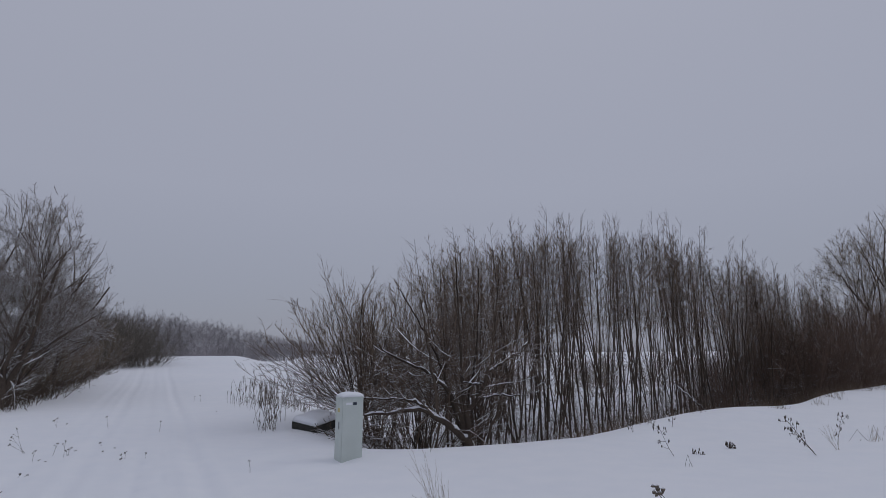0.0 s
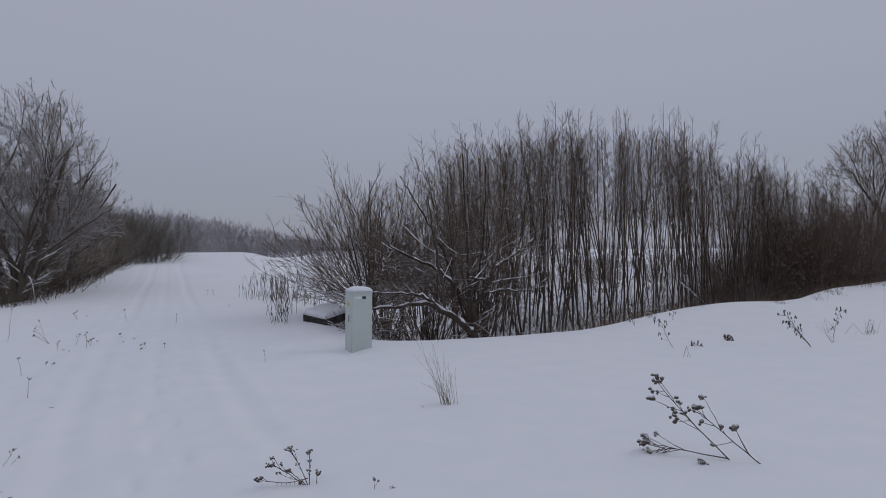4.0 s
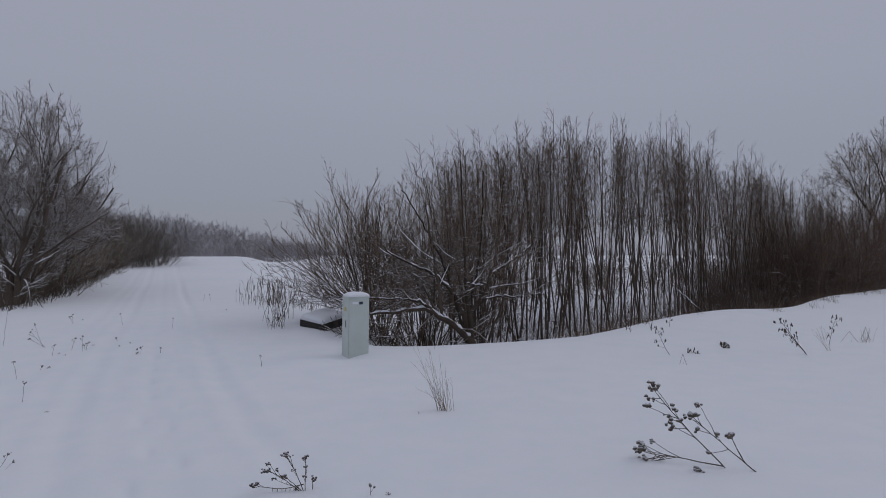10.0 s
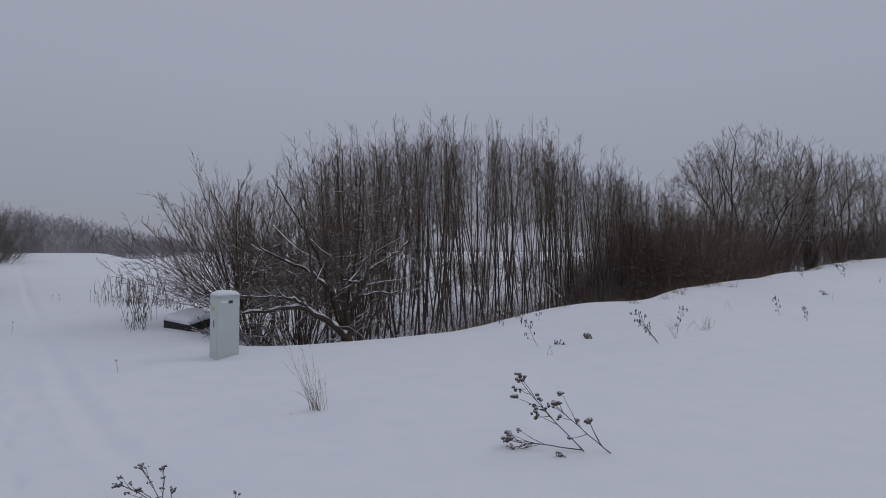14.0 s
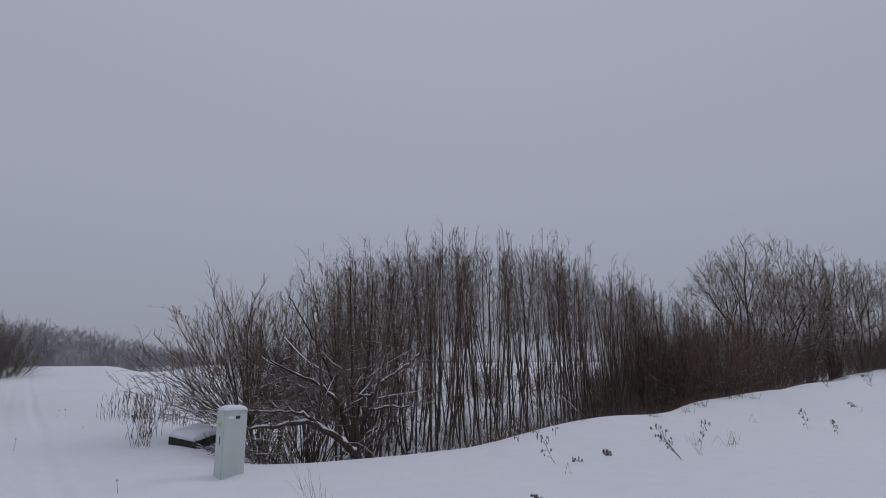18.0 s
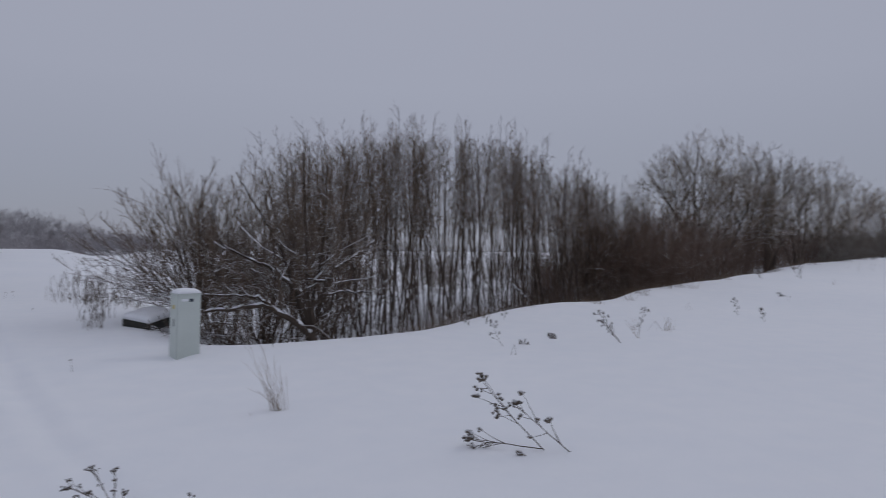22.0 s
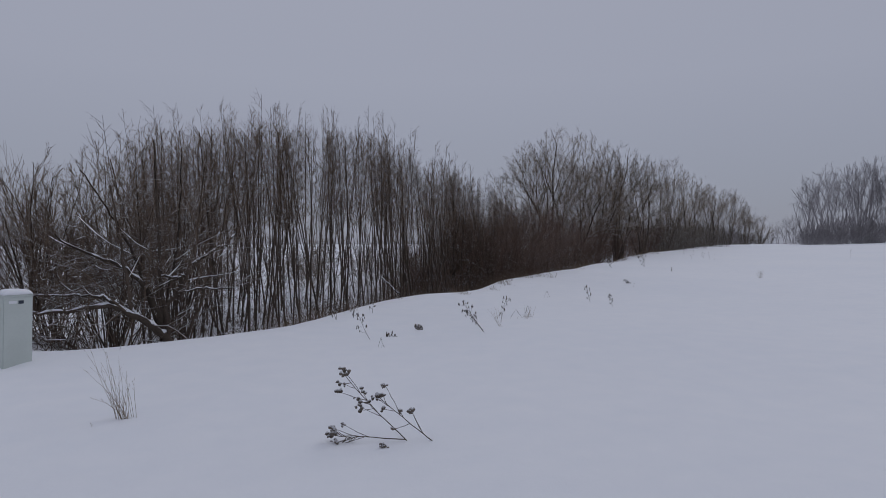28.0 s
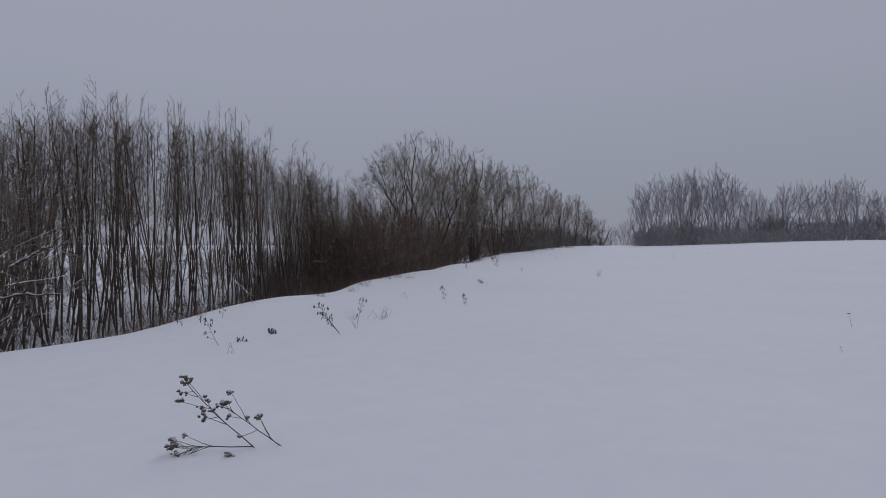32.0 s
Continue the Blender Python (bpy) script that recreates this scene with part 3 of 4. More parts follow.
wide_bush = snowy_willow("willow_bush", "wide leafless willow bush fanning out behind the cabinet, dusted with snow", 5, 84, 3.25, 78, (0, 0), 0.05, 0.008, (8, 4, 2), 0.9, 0.0046)
wide_bush.matrix_basis = pose(-4.9, 14.5, 0.55, 0, 0, 15)
low_bush = snowy_willow("willow_bush", "low sprawling willow bush with snow along its crooked boughs", 15, 40, 3.5, 84, (0, 0), 0.09, 0.02, (9, 4, 2), 0.9, 0.005)
low_bush.matrix_basis = pose(-3.2, 14.0, land_at(-3.2, 14.0) + 0.2)
upright = [willow_bush(31 + q, 16, 4.6, 30, (0, 0), "upright bushy willow with dense dark twigs", 8, (ALDER, ALDER_TWIG), 0.05, 0.8, 0.07) for q in range(2)]
for q, (a, s, tall) in enumerate([(9.5, -14.0, 0.98), (8.0, -13.4, 0.8), (8.8, -15.0, 0.95), (10.4, -15.4, 1.08), (11.0, -13.4, 1.06), (12.2, -15.2, 1.16), (24.6, -12.2, 1.0), (26.5, -13.0, 1.05), (28.4, -12.2, 0.98), (30.5, -13.4, 1.02)]):
    x, y = row_spot(a, s)
    place(upright[q % 2], x, y, 67 * q, 0.95, tall)
retire(upright)


def limb(rng, line, radius, m=22):
    """A crooked limb through a few turning points."""
    line = np.array(line, float)
    t = np.linspace(0, len(line) - 1, m)
    pts = np.stack([np.interp(t, np.arange(len(line)), line[:, k]) for k in range(3)], 1)
    for k in range(3):
        pts[1:-1] = (pts[:-2] + 2 * pts[1:-1] + pts[2:]) / 4
    pts[1:] += rng.normal(0, 0.016, (m - 1, 3))
    return pts, radius * np.linspace(1, 0.3, m)


def old_willow():
    rng = np.random.RandomState(9)
    root = (0, 0, -0.6)
    lines = [
        ([(0.22, 0, -0.4), (0.06, -0.06, 0.02), (-0.2, -0.12, 0.32), (-0.56, -0.2, 0.62), (-0.86, -0.25, 0.84), (-1.3, -0.2, 0.82), (-1.6, -0.1, 0.76), (-2.15, 0, 0.74)], 0.088),
        ([(-0.05, 0, 0), (-0.26, 0.05, 0.78), (-0.46, 0.05, 1.2), (-0.8, 0, 1.52), (-1.1, 0, 1.66), (-1.55, 0.1, 1.8), (-1.9, 0.2, 2.1)], 0.055),
        ([root, (-0.1, 0.1, 0.8), (-0.2, 0.15, 1.4), (-0.2, 0.15, 2.4), (-0.28, 0.1, 3.9)], 0.046),
        ([root, (-0.02, -0.1, 0.55), (-0.14, -0.16, 0.74), (0.16, -0.2, 1.02), (0.26, -0.2, 1.36), (0.4, -0.15, 1.58), (0.44, -0.1, 1.95), (0.52, 0, 2.4), (0.6, 0.1, 3.4)], 0.048),
        ([(0.38, -0.16, 1.55), (0.6, -0.15, 1.68), (0.84, -0.15, 1.86), (1.0, -0.1, 1.9), (1.25, 0, 2.3)], 0.035),
        ([(0.1, -0.1, 0.9), (0.26, -0.2, 1.06), (0.62, -0.25, 1.1), (1.12, -0.25, 1.08)], 0.032),
        ([(0.24, -0.2, 1.34), (0.1, -0.25, 1.31), (-0.14, -0.25, 1.34), (-0.2, -0.2, 1.6)], 0.028),
        ([(-0.58, -0.2, 0.62), (-0.7, -0.2, 0.98), (-0.74, -0.1, 1.3), (-0.85, 0, 2.0), (-1.0, 0.1, 3.0)], 0.045),
        ([(-0.86, -0.25, 0.84), (-1.15, -0.3, 1.0), (-1.5, -0.3, 1.05), (-2.3, -0.2, 1.04)], 0.036),
        ([root, (-0.2, 0.7, 1.2), (-0.8, 0.9, 2.4), (-1.1, 1.0, 3.6)], 0.032),
        ([root, (-0.5, 0.3, 1.4), (-1.0, 0.3, 2.5), (-1.5, 0.2, 3.3)], 0.032),
        ([root, (0.5, 0.1, 0.7), (0.8, 0.1, 1.6), (1.05, 0.2, 2.9)], 0.032),
        ([root, (-0.1, 0.3, 0.8), (0.15, 0.4, 2.0), (0.2, 0.5, 3.7)], 0.032),
    ]
    made = [limb(rng, line, r) for line, r in lines]
    main = (np.array([m[0] for m in made]), np.array([m[1] for m in made]))
    upper = (main[0][:, 6:], main[1][:, 6:])
    limbs = trim(sprout(rng, upper, 7, 0.1, 0.98, 52, 0.6, 0.5, 7, 0.04, 0.1, 0.4, 0.009), 4.15, 2.4, -1.5)
    boughs = trim(sprout(rng, limbs, 6, 0.12, 1.0, 50, 0.5, 0.6, 5, 0.04, 0.1, 0.4, 0.0062), 4.2, 2.45, -1.5)
    twigs = trim(sprout(rng, boughs, 4, 0.12, 1.0, 44, 0.58, 0.7, 3, 0.04, 0.08, 0.3, 0.005), 4.25, 2.5, -1.5)
    # drooping brush under the lowest limb
    lowest = (main[0][[0, 8], 6:], main[1][[0, 8], 6:])
    droop = sprout(rng, lowest, 13, 0.05, 1.0, 80, 1.0, 0.3, 8, -0.09, 0.1, 0.2, 0.006)
    hang = sprout(rng, droop, 5, 0.2, 1.0, 36, 0.4, 0.7, 3, -0.03, 0.08, 0.3, 0.004)
    ob = tagged(new("old_willow"), "gnarled old willow with thick snow lying on its limbs", "tree")
    for pts, rad in made:
        part("limb", tube_mesh("limb", [(pts[None], rad[None])], 8, WILLOW), None, ob)
    part("crown", tube_mesh("crown", [limbs, boughs, twigs, droop, hang], 3, WILLOW_TWIG), None, ob)
    tagged(part("limb_snow", lying_snow(rng, [main], 0.92, 0.85, 2.2, 0.4), None, ob), "thick ridges of snow on the limbs", kind="stuff")
    tagged(part("twig_snow", lying_snow(rng, [(limbs[0][::2], limbs[1][::2] * 0.8)], 0.9, 1.1, 2.4), None, ob), "thin lines of snow on the thinner boughs", kind="stuff")
    ob.matrix_basis = pose(-2.0, 12.65, land_at(-2.0, 12.65) + 0.32, 0, 0, 9)


old_willow()


# ---- dense brown thicket along the row ----
def thicket_bush(seed, mat=BROWN_TWIG):
    rng = np.random.RandomState(seed)
    start, way, length = fan(rng, 26, 40, 2.0, 3.5, (0, 0), 0.9)
    stems = grow(rng, start, way, length, rng.uniform(0.009, 0.016, 26), 8, 0.09, 0.08, 0.2)
    limbs = sprout(rng, stems, 8, 0.12, 1.0, 38, 0.36, 0.7, 3, 0.04, 0.05, 0.5, 0.005)
    twigs = sprout(rng, limbs, 3, 0.15, 1.0, 38, 0.6, 0.7, 2, 0.04, 0.05, 0.3, 0.0045)
    return tree("brown_bush", "dense reddish-brown leafless bush along the snowy ditch", "bush", "brown bushes along the ditch", [stems], [limbs, twigs], mat, mat, 4, 3)


bushes = [thicket_bush(60 + q) for q in range(5)]
dull = [thicket_bush(66 + q, DULL_TWIG) for q in range(2)]
for q in range(92):
    a = 26.3 + 127.7 * ((q + rng.random()) / 92) ** 1.8
    s = rng.uniform(-14.2, -10.9) + 0.6 * soft(60, 140, a)
    x, y = row_spot(a, s)
    place(bushes[q % 5], x, y, rng.uniform(0, 360), rng.uniform(0.9, 1.3), rng.uniform(0.75, 1.2) * np.interp(a, [22, 28, 35, 60, 95], [1.0, 1.2, 1.25, 1.2, 1.5]))
for q in range(12):
    x, y = row_spot(22.5 + 5.5 * (q + rng.random()) / 12, rng.uniform(-15.0, -11.6))
    place(bushes[q % 5], x, y, rng.uniform(0, 360), rng.uniform(0.7, 1.0), rng.uniform(0.45, 0.85))


# ---- spreading trees ----
oaks = [crowned_tree("spreading_tree", "broad round-crowned leafless tree dusted with snow", "tree", "round-crowned trees along the row", 80 + q, 8.8, 4.0, 6 + q % 2, 26, 7, 24, 0.12, 0.0064, (OAK, OAK_TWIG), 0.7, 0.035, 0.01, 0.8, (7, 0.55, 40)) for q in range(4)]
for q, (az, d, el, wide) in enumerate([(22.9, 46, 9.5, 0.92), (25.5, 48, 10.6, 1.02), (27.7, 52, 9.3, 0.85), (29.7, 54, 9.1, 0.92), (31.8, 62, 7.9, 0.8), (33.7, 70, 7.5, 0.9), (35.8, 84, 6.1, 0.9), (37.4, 100, 5.1, 0.9), (38.8, 122, 4.7, 0.8), (40.0, 160, 3.4, 1.1), (41.0, 210, 2.5, 1.5)]):
    x, y = azimuth(az, d)
    tall = (1.6 + d * math.tan(radians(el)) - land_at(x, y)) / 8.75
    place(oaks[q % 4], x, y, 50 * q, tall * wide, tall)
    for k in range(3 if q > 4 else 0):
        bx, by = azimuth(az + (k - 1) * 0.8 + rng.uniform(-0.3, 0.3), d - rng.uniform(1, 6))
        tagged(place(dull[k % 2], bx, by, rng.uniform(0, 360), 1.3, rng.uniform(0.8, 1.3)), "dense dull-brown leafless bush at the far end of the row", "bush", "brown bushes along the ditch")
retire(oaks)

# left of the track
banked = [crowned_tree("roadside_tree", "leafless roadside tree with a dense rounded crown and snowy lower boughs", "tree", "trees left of the track", 70 + q, 7.3, 3.5, 8, 27, 7, 25, 0.115, 0.0066, (OAK, FROST_TWIG), 0.8, 0.05, 0.006, 0.8, (7, 0.55, 42), 2, 3) for q in range(2)]
for q, (x, y, top, wide) in enumerate([(-17.8, 16.9, 6.9, 0.9), (-19.9, 19.5, 7.6, 0.98), (-22.0, 22.6, 6.8, 0.95), (-24.5, 20.5, 7.5, 1.0), (-26.0, 27.6, 5.2, 0.7), (-24.3, 24.8, 6.4, 0.95)]):
    place(banked[q % 2], x, y, 77 * q + 20, wide, top / 6.9)
retire(banked)

grey = [round_tree("roadside_bush", "leafless roadside bush grey with hoarfrost", "bush", "roadside bushes", 90 + q, 3.4, 2.0, 0.0, 10, 60, (5, 4, 2, 1), 0.02, 0.007, (OAK, OAK_TWIG), 0.7, 0.05, 36) for q in range(3)]
for q in range(26):
    t = (q + rng.random()) / 26
    x, y = -17.3 - 26 * t + rng.uniform(-2.4, 0.2), 18.0 + 36.0 * t
    place(grey[q % 3], x, y, rng.uniform(0, 360), rng.uniform(0.65, 1.0) * (0.95 + 0.35 * t))
for q in range(26):
    az = -41.0 + 5.2 * (q + rng.random()) / 26
    d = rng.uniform(50, 66)
    x, y = azimuth(az, d)
    tall = (1.6 + d * math.tan(radians(np.interp(az, [-41, -39.2, -37, -35.8], [4.3, 4.0, 3.3, 2.2]) * rng.uniform(0.8, 1.0))) - land_at(x, y)) / 3.3
    tagged(place(dull[q % 2], x, y, rng.uniform(0, 360), 1.35, max(tall, 0.5)), "dense dull-brown leafless bush beside the snowed-in track", "bush", "brown bushes beside the track")
for q in range(40):
    x, y = row_spot(70 + 190 * ((q + rng.random()) / 40) ** 1.3, rng.uniform(-14, -9.5))
    tagged(place(dull[q % 2], x, y, rng.uniform(0, 360), 1.4, rng.uniform(0.9, 1.5)), "dense dull-brown leafless bush at the far end of the row", "bush", "brown bushes along the ditch")
retire([*bushes, *dull])
for q in range(26):
    x, y = row_spot(15 + 30 * (q + rng.random()) / 26, rng.uniform(-25, -18.5))
    place(grey[q % 3], x, y, rng.uniform(0, 360), rng.uniform(0.6, 0.95))
retire(grey)

# ---- far woods, their bark paled to stand in for haze ----
far = [crowned_tree("distant_tree", "distant leafless tree at the field's edge, pale with painted haze", "tree", "distant rimed trees", 100 + q, 15.0, 3.8 + 0.6 * q, 3, 12, 5, 22, 0.17, 0.019, (HAZE_BARK, HAZE_TWIG), 0.8, 0.05, 0.012, 0.82, (8, 0.6, 38)) for q in range(3)]
shrub = [crowned_tree("distant_bush", "distant bush below the far trees, pale with painted haze", "bush", "distant rimed bushes", 110 + q, 5.0, 4.0, 8, 56, 4, 26, 0.06, 0.026, (HAZE_BARK, HAZE_TWIG), 2.0, 0.05, 0.03, 0.8, (3, 0.6, 36), 1) for q in range(2)]
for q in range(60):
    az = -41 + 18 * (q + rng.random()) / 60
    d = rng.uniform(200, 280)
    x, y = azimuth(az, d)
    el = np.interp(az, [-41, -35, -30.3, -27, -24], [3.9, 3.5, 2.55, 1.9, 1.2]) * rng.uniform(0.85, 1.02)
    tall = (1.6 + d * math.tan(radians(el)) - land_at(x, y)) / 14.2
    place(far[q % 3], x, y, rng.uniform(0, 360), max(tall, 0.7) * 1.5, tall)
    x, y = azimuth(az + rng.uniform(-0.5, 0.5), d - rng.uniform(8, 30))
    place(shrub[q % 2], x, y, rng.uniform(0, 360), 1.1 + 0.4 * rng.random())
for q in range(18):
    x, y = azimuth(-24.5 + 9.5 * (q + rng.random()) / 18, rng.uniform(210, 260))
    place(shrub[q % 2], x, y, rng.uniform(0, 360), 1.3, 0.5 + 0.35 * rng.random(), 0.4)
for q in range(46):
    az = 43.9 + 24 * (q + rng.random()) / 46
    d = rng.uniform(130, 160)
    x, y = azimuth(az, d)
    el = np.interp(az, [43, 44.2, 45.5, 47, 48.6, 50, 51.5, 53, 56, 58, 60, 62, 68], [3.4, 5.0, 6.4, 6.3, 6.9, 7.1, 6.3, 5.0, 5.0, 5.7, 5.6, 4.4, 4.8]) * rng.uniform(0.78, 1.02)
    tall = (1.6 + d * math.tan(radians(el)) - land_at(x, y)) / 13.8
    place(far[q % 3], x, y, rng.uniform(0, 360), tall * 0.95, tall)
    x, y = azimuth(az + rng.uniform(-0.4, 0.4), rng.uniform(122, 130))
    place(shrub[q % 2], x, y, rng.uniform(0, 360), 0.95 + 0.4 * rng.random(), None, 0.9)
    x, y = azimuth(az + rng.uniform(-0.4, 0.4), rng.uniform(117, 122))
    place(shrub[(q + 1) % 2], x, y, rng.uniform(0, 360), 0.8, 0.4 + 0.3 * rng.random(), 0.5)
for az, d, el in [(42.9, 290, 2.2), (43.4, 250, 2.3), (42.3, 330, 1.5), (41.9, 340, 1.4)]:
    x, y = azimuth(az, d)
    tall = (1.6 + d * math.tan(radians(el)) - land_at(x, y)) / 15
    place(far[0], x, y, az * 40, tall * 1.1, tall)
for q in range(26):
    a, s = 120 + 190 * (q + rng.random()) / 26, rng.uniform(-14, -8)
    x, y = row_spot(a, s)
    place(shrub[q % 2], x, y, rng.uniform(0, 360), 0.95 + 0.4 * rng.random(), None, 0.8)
retire([*far, *shrub])


# ---- cable cabinet and slab ----
def box(bm, cx, cy, cz, sx, sy, sz, bevel=0.0, turn=0.0):
    m = pose(cx, cy, cz, 0, 0, turn) @ Matrix.Diagonal((sx, sy, sz, 1))
    made = bmesh.ops.create_cube(bm, size=1.0, matrix=m)
    if bevel:
        edges = list({e for v in made["verts"] for e in v.link_edges})
        bmesh.ops.bevel(bm, geom=edges, offset=bevel, segments=2, affect="EDGES")
    return bm


def pillow(sx, sy, thick, seed, n=18, edge=0.35):
    """A cushion of snow: flat below, domed and uneven above, sagging at the rim."""
    bm = bmesh.new()
    grid = {}
    for i in range(n + 1):
        for j in range(n + 1):
            u, v = i / n * 2 - 1, j / n * 2 - 1
            rim = (1 - abs(u) ** (2 / edge)) * (1 - abs(v) ** (2 / edge))
            z = thick * max(rim, 0) ** 0.45 * (1 + 0.18 * noise.noise((u * 1.7 + seed, v * 1.7, seed)))
            grid[i, j] = bm.verts.new((u * sx / 2 * (1 + 0.02 * noise.noise((v * 3, seed, u))), v * sy / 2, z))
    for i in range(n):
        for j in range(n):
            bm.faces.new((grid[i, j], grid[i + 1, j], grid[i + 1, j + 1], grid[i, j + 1])).smooth = True
    rim = [grid[i, 0] for i in range(n + 1)] + [grid[n, j] for j in range(1, n + 1)] + [grid[i, n] for i in range(n - 1, -1, -1)] + [grid[0, j] for j in range(n - 1, 0, -1)]
    bm.faces.new(rim[::-1])
    return bm


CX, CY = -3.46, 9.56
cabinet = tagged(new("cable_cabinet"), "pale grey-green metal cable cabinet capped with snow", "utility box")
cabinet.matrix_basis = pose(CX, CY, land_at(CX, CY) - 0.2, 0.5, 0.6, 46)
part("body", box(bmesh.new(), 0, 0, 0.55, 0.36, 0.24, 1.10, 0.006), CABINET_GREEN, cabinet)
door = part("door", box(bmesh.new(), 0, -0.121, 0.56, 0.352, 0.008, 1.06, 0.003), CABINET_GREEN, cabinet, "flush pale green door")
part("lid", box(bmesh.new(), 0, -0.002, 1.112, 0.374, 0.256, 0.03, 0.008), CABINET_GREEN, cabinet, "overhanging lid with a shadow gap")
cap = part("snow_cap", pillow(0.378, 0.262, 0.07, 2, 18, 0.55), SNOW, cabinet, "rounded cap of snow")
cap.location = (0, -0.002, 1.128)
part("pale_sticker", box(bmesh.new(), -0.07, -0.126, 1.03, 0.1, 0.003, 0.035), PALE, door, "small pale sticker")
part("dark_sticker", box(bmesh.new(), 0.03, -0.126, 1.028, 0.065, 0.003, 0.045), DARK, door, "small dark sticker")
part("yellow_sticker", box(bmesh.new(), -0.1815, 0.0, 0.93, 0.003, 0.07, 0.06), YELLOW, cabinet, "small faded yellow sticker")
part("lock", box(bmesh.new(), -0.184, -0.02, 0.7, 0.012, 0.022, 0.11, 0.004), GREY_METAL, cabinet, "narrow grey lock plate")

slab = tagged(new("culvert_slab"), "dark concrete culvert slab under a thick pillow of snow", "slab")
slab.matrix_basis = Matrix.Translation((-5.66, 13.6, land_at(-5.66, 13.6) + 0.14)) @ Matrix.Rotation(radians(11), 4, Vector((0.924, 0.381, 0))) @ pose(0, 0, 0, 0, 0, 70)
part("slab_body", box(bmesh.new(), 0, 0, 0.02, 0.84, 0.7, 0.2, 0.02), CONCRETE, slab)
cover = part("snow_cover", pillow(0.85, 0.71, 0.14, 7), SNOW, slab, "thick pillow of snow")
cover.location = (0, 0, 0.118)


# ---- dead herbs standing out of the snow ----
ball = bmesh.new()
bmesh.ops.create_icosphere(ball, subdivisions=1, radius=1.0)
BALL = np.array([v.co for v in ball.verts])
BALL_FACES = np.array([[v.index for v in f.verts] for f in ball.faces])
ball.free()


def seed_head(rng, at, size, parent, count=6, mat=SEED):
    shape = np.array([0.55, 0.55, 1.5]) if mat is LEAF else np.array([1.0, 1.0, 1.0])
    vs, fs = [], []
    for k in range(count):
        mid = np.array(at) + rng.normal(0, 1, 3) * size * np.array([0.5, 0.5, 0.34]) * shape
        lump = 1 + rng.uniform(-0.4, 0.4, (len(BALL), 1))
        vs.append(mid + BALL * lump * size * rng.uniform(0.3, 0.55) * shape)
        fs.append(BALL_FACES + k * len(BALL))
    return tagged(part("seed_head", mesh_from("seed_head", np.concatenate(vs), np.concatenate(fs), mat), None, parent), kind="stuff")


def herb_stem(rng, pts, r, parent):
    pts = np.array(pts)[None]
    rad = np.linspace(r, r * 0.5, pts.shape[1])[None]
    return part("stem", tube_mesh("stem", [(pts, rad)], 5, STALK), None, parent)


def bent(rng, start, angle, length, bow, m=8, wave=0.06):
    """A stalk in the plane of the plant: it sets off at that angle and bows on its way."""
    p, out = np.array(start, float), [np.array(start, float)]
    for i in range(m - 1):
        a = radians(angle + bow * i / (m - 1)) + rng.normal(0, wave)
        p = p + np.array([math.cos(a), rng.normal(0, 0.12), math.sin(a)]) * length / (m - 1)
        out.append(p)
    return out


def tansy(name, label, x, y, turn, seed, stalks, head=0.036, group="dead tansies in the snow", thick=0.005, mat=SEED):
    """stalks: (offset, height, angle, length, bow, side shoots); a side shoot: (where, angle, length)."""
    rng = np.random.RandomState(seed)
    ob = tagged(new(name), label, "plant", group)
    ob.matrix_basis = pose(x, y, land_at(x, y), 0, 0, turn)
    for off, up, angle, length, bow, shoots in stalks:
        line = bent(rng, (off, 0, up - 0.03), angle, length, bow)
        herb_stem(rng, line, thick, ob)
        seed_head(rng, line[-1], head * rng.uniform(0.85, 1.1), ob, 7, mat)
        for t, a, size in shoots:
            f = t * (len(line) - 1)
            i = min(int(f), len(line) - 2)
            at = line[i] + (line[i + 1] - line[i]) * (f - i)
            side = bent(rng, at, a, size, 12 * (1 if a < 120 else -1), 6)
            herb_stem(rng, side, thick * 0.62, ob)
            if size > 0.03 or length < 0.25:
                seed_head(rng, side[-1], head * rng.uniform(0.7, 1.0), ob, 3 + 2 * (size > 0.15) + rng.randint(0, 2), mat)
    return ob


tansy("fallen_tansy", "large dead tansy bowed over the snow with snow-capped seed heads", 1.31, 4.98, -13, 4, [
    (0.0, 0.0, 146, 0.63, -12, [(0.62, 112, 0.27), (0.2, 120, 0.24), (0.24, 108, 0.19), (0.45, 205, 0.14), (0.78, 150, 0.13), (0.9, 170, 0.08), (0.52, 128, 0.09), (0.7, 172, 0.1), (0.84, 120, 0.07)]),
    (-0.25, 0.03, 139, 0.75, -14, [(0.72, 118, 0.26), (0.62, 168, 0.26), (0.38, 158, 0.2), (0.45, 140, 0.12), (0.55, 165, 0.12), (0.88, 190, 0.1), (0.6, 118, 0.1), (0.8, 160, 0.1), (0.5, 192, 0.13)]),
    (-0.26, 0.04, 179, 0.6, -6, [(0.5, 160, 0.24), (0.68, 200, 0.18), (0.8, 152, 0.12), (0.6, 180, 0.26), (0.74, 215, 0.13), (0.62, 168, 0.24), (0.75, 205, 0.12), (0.85, 140, 0.1), (0.7, 228, 0.13), (0.8, 240, 0.09), (0.55, 196, 0.3), (0.66, 212, 0.2), (0.9, 165, 0.07)]),
])
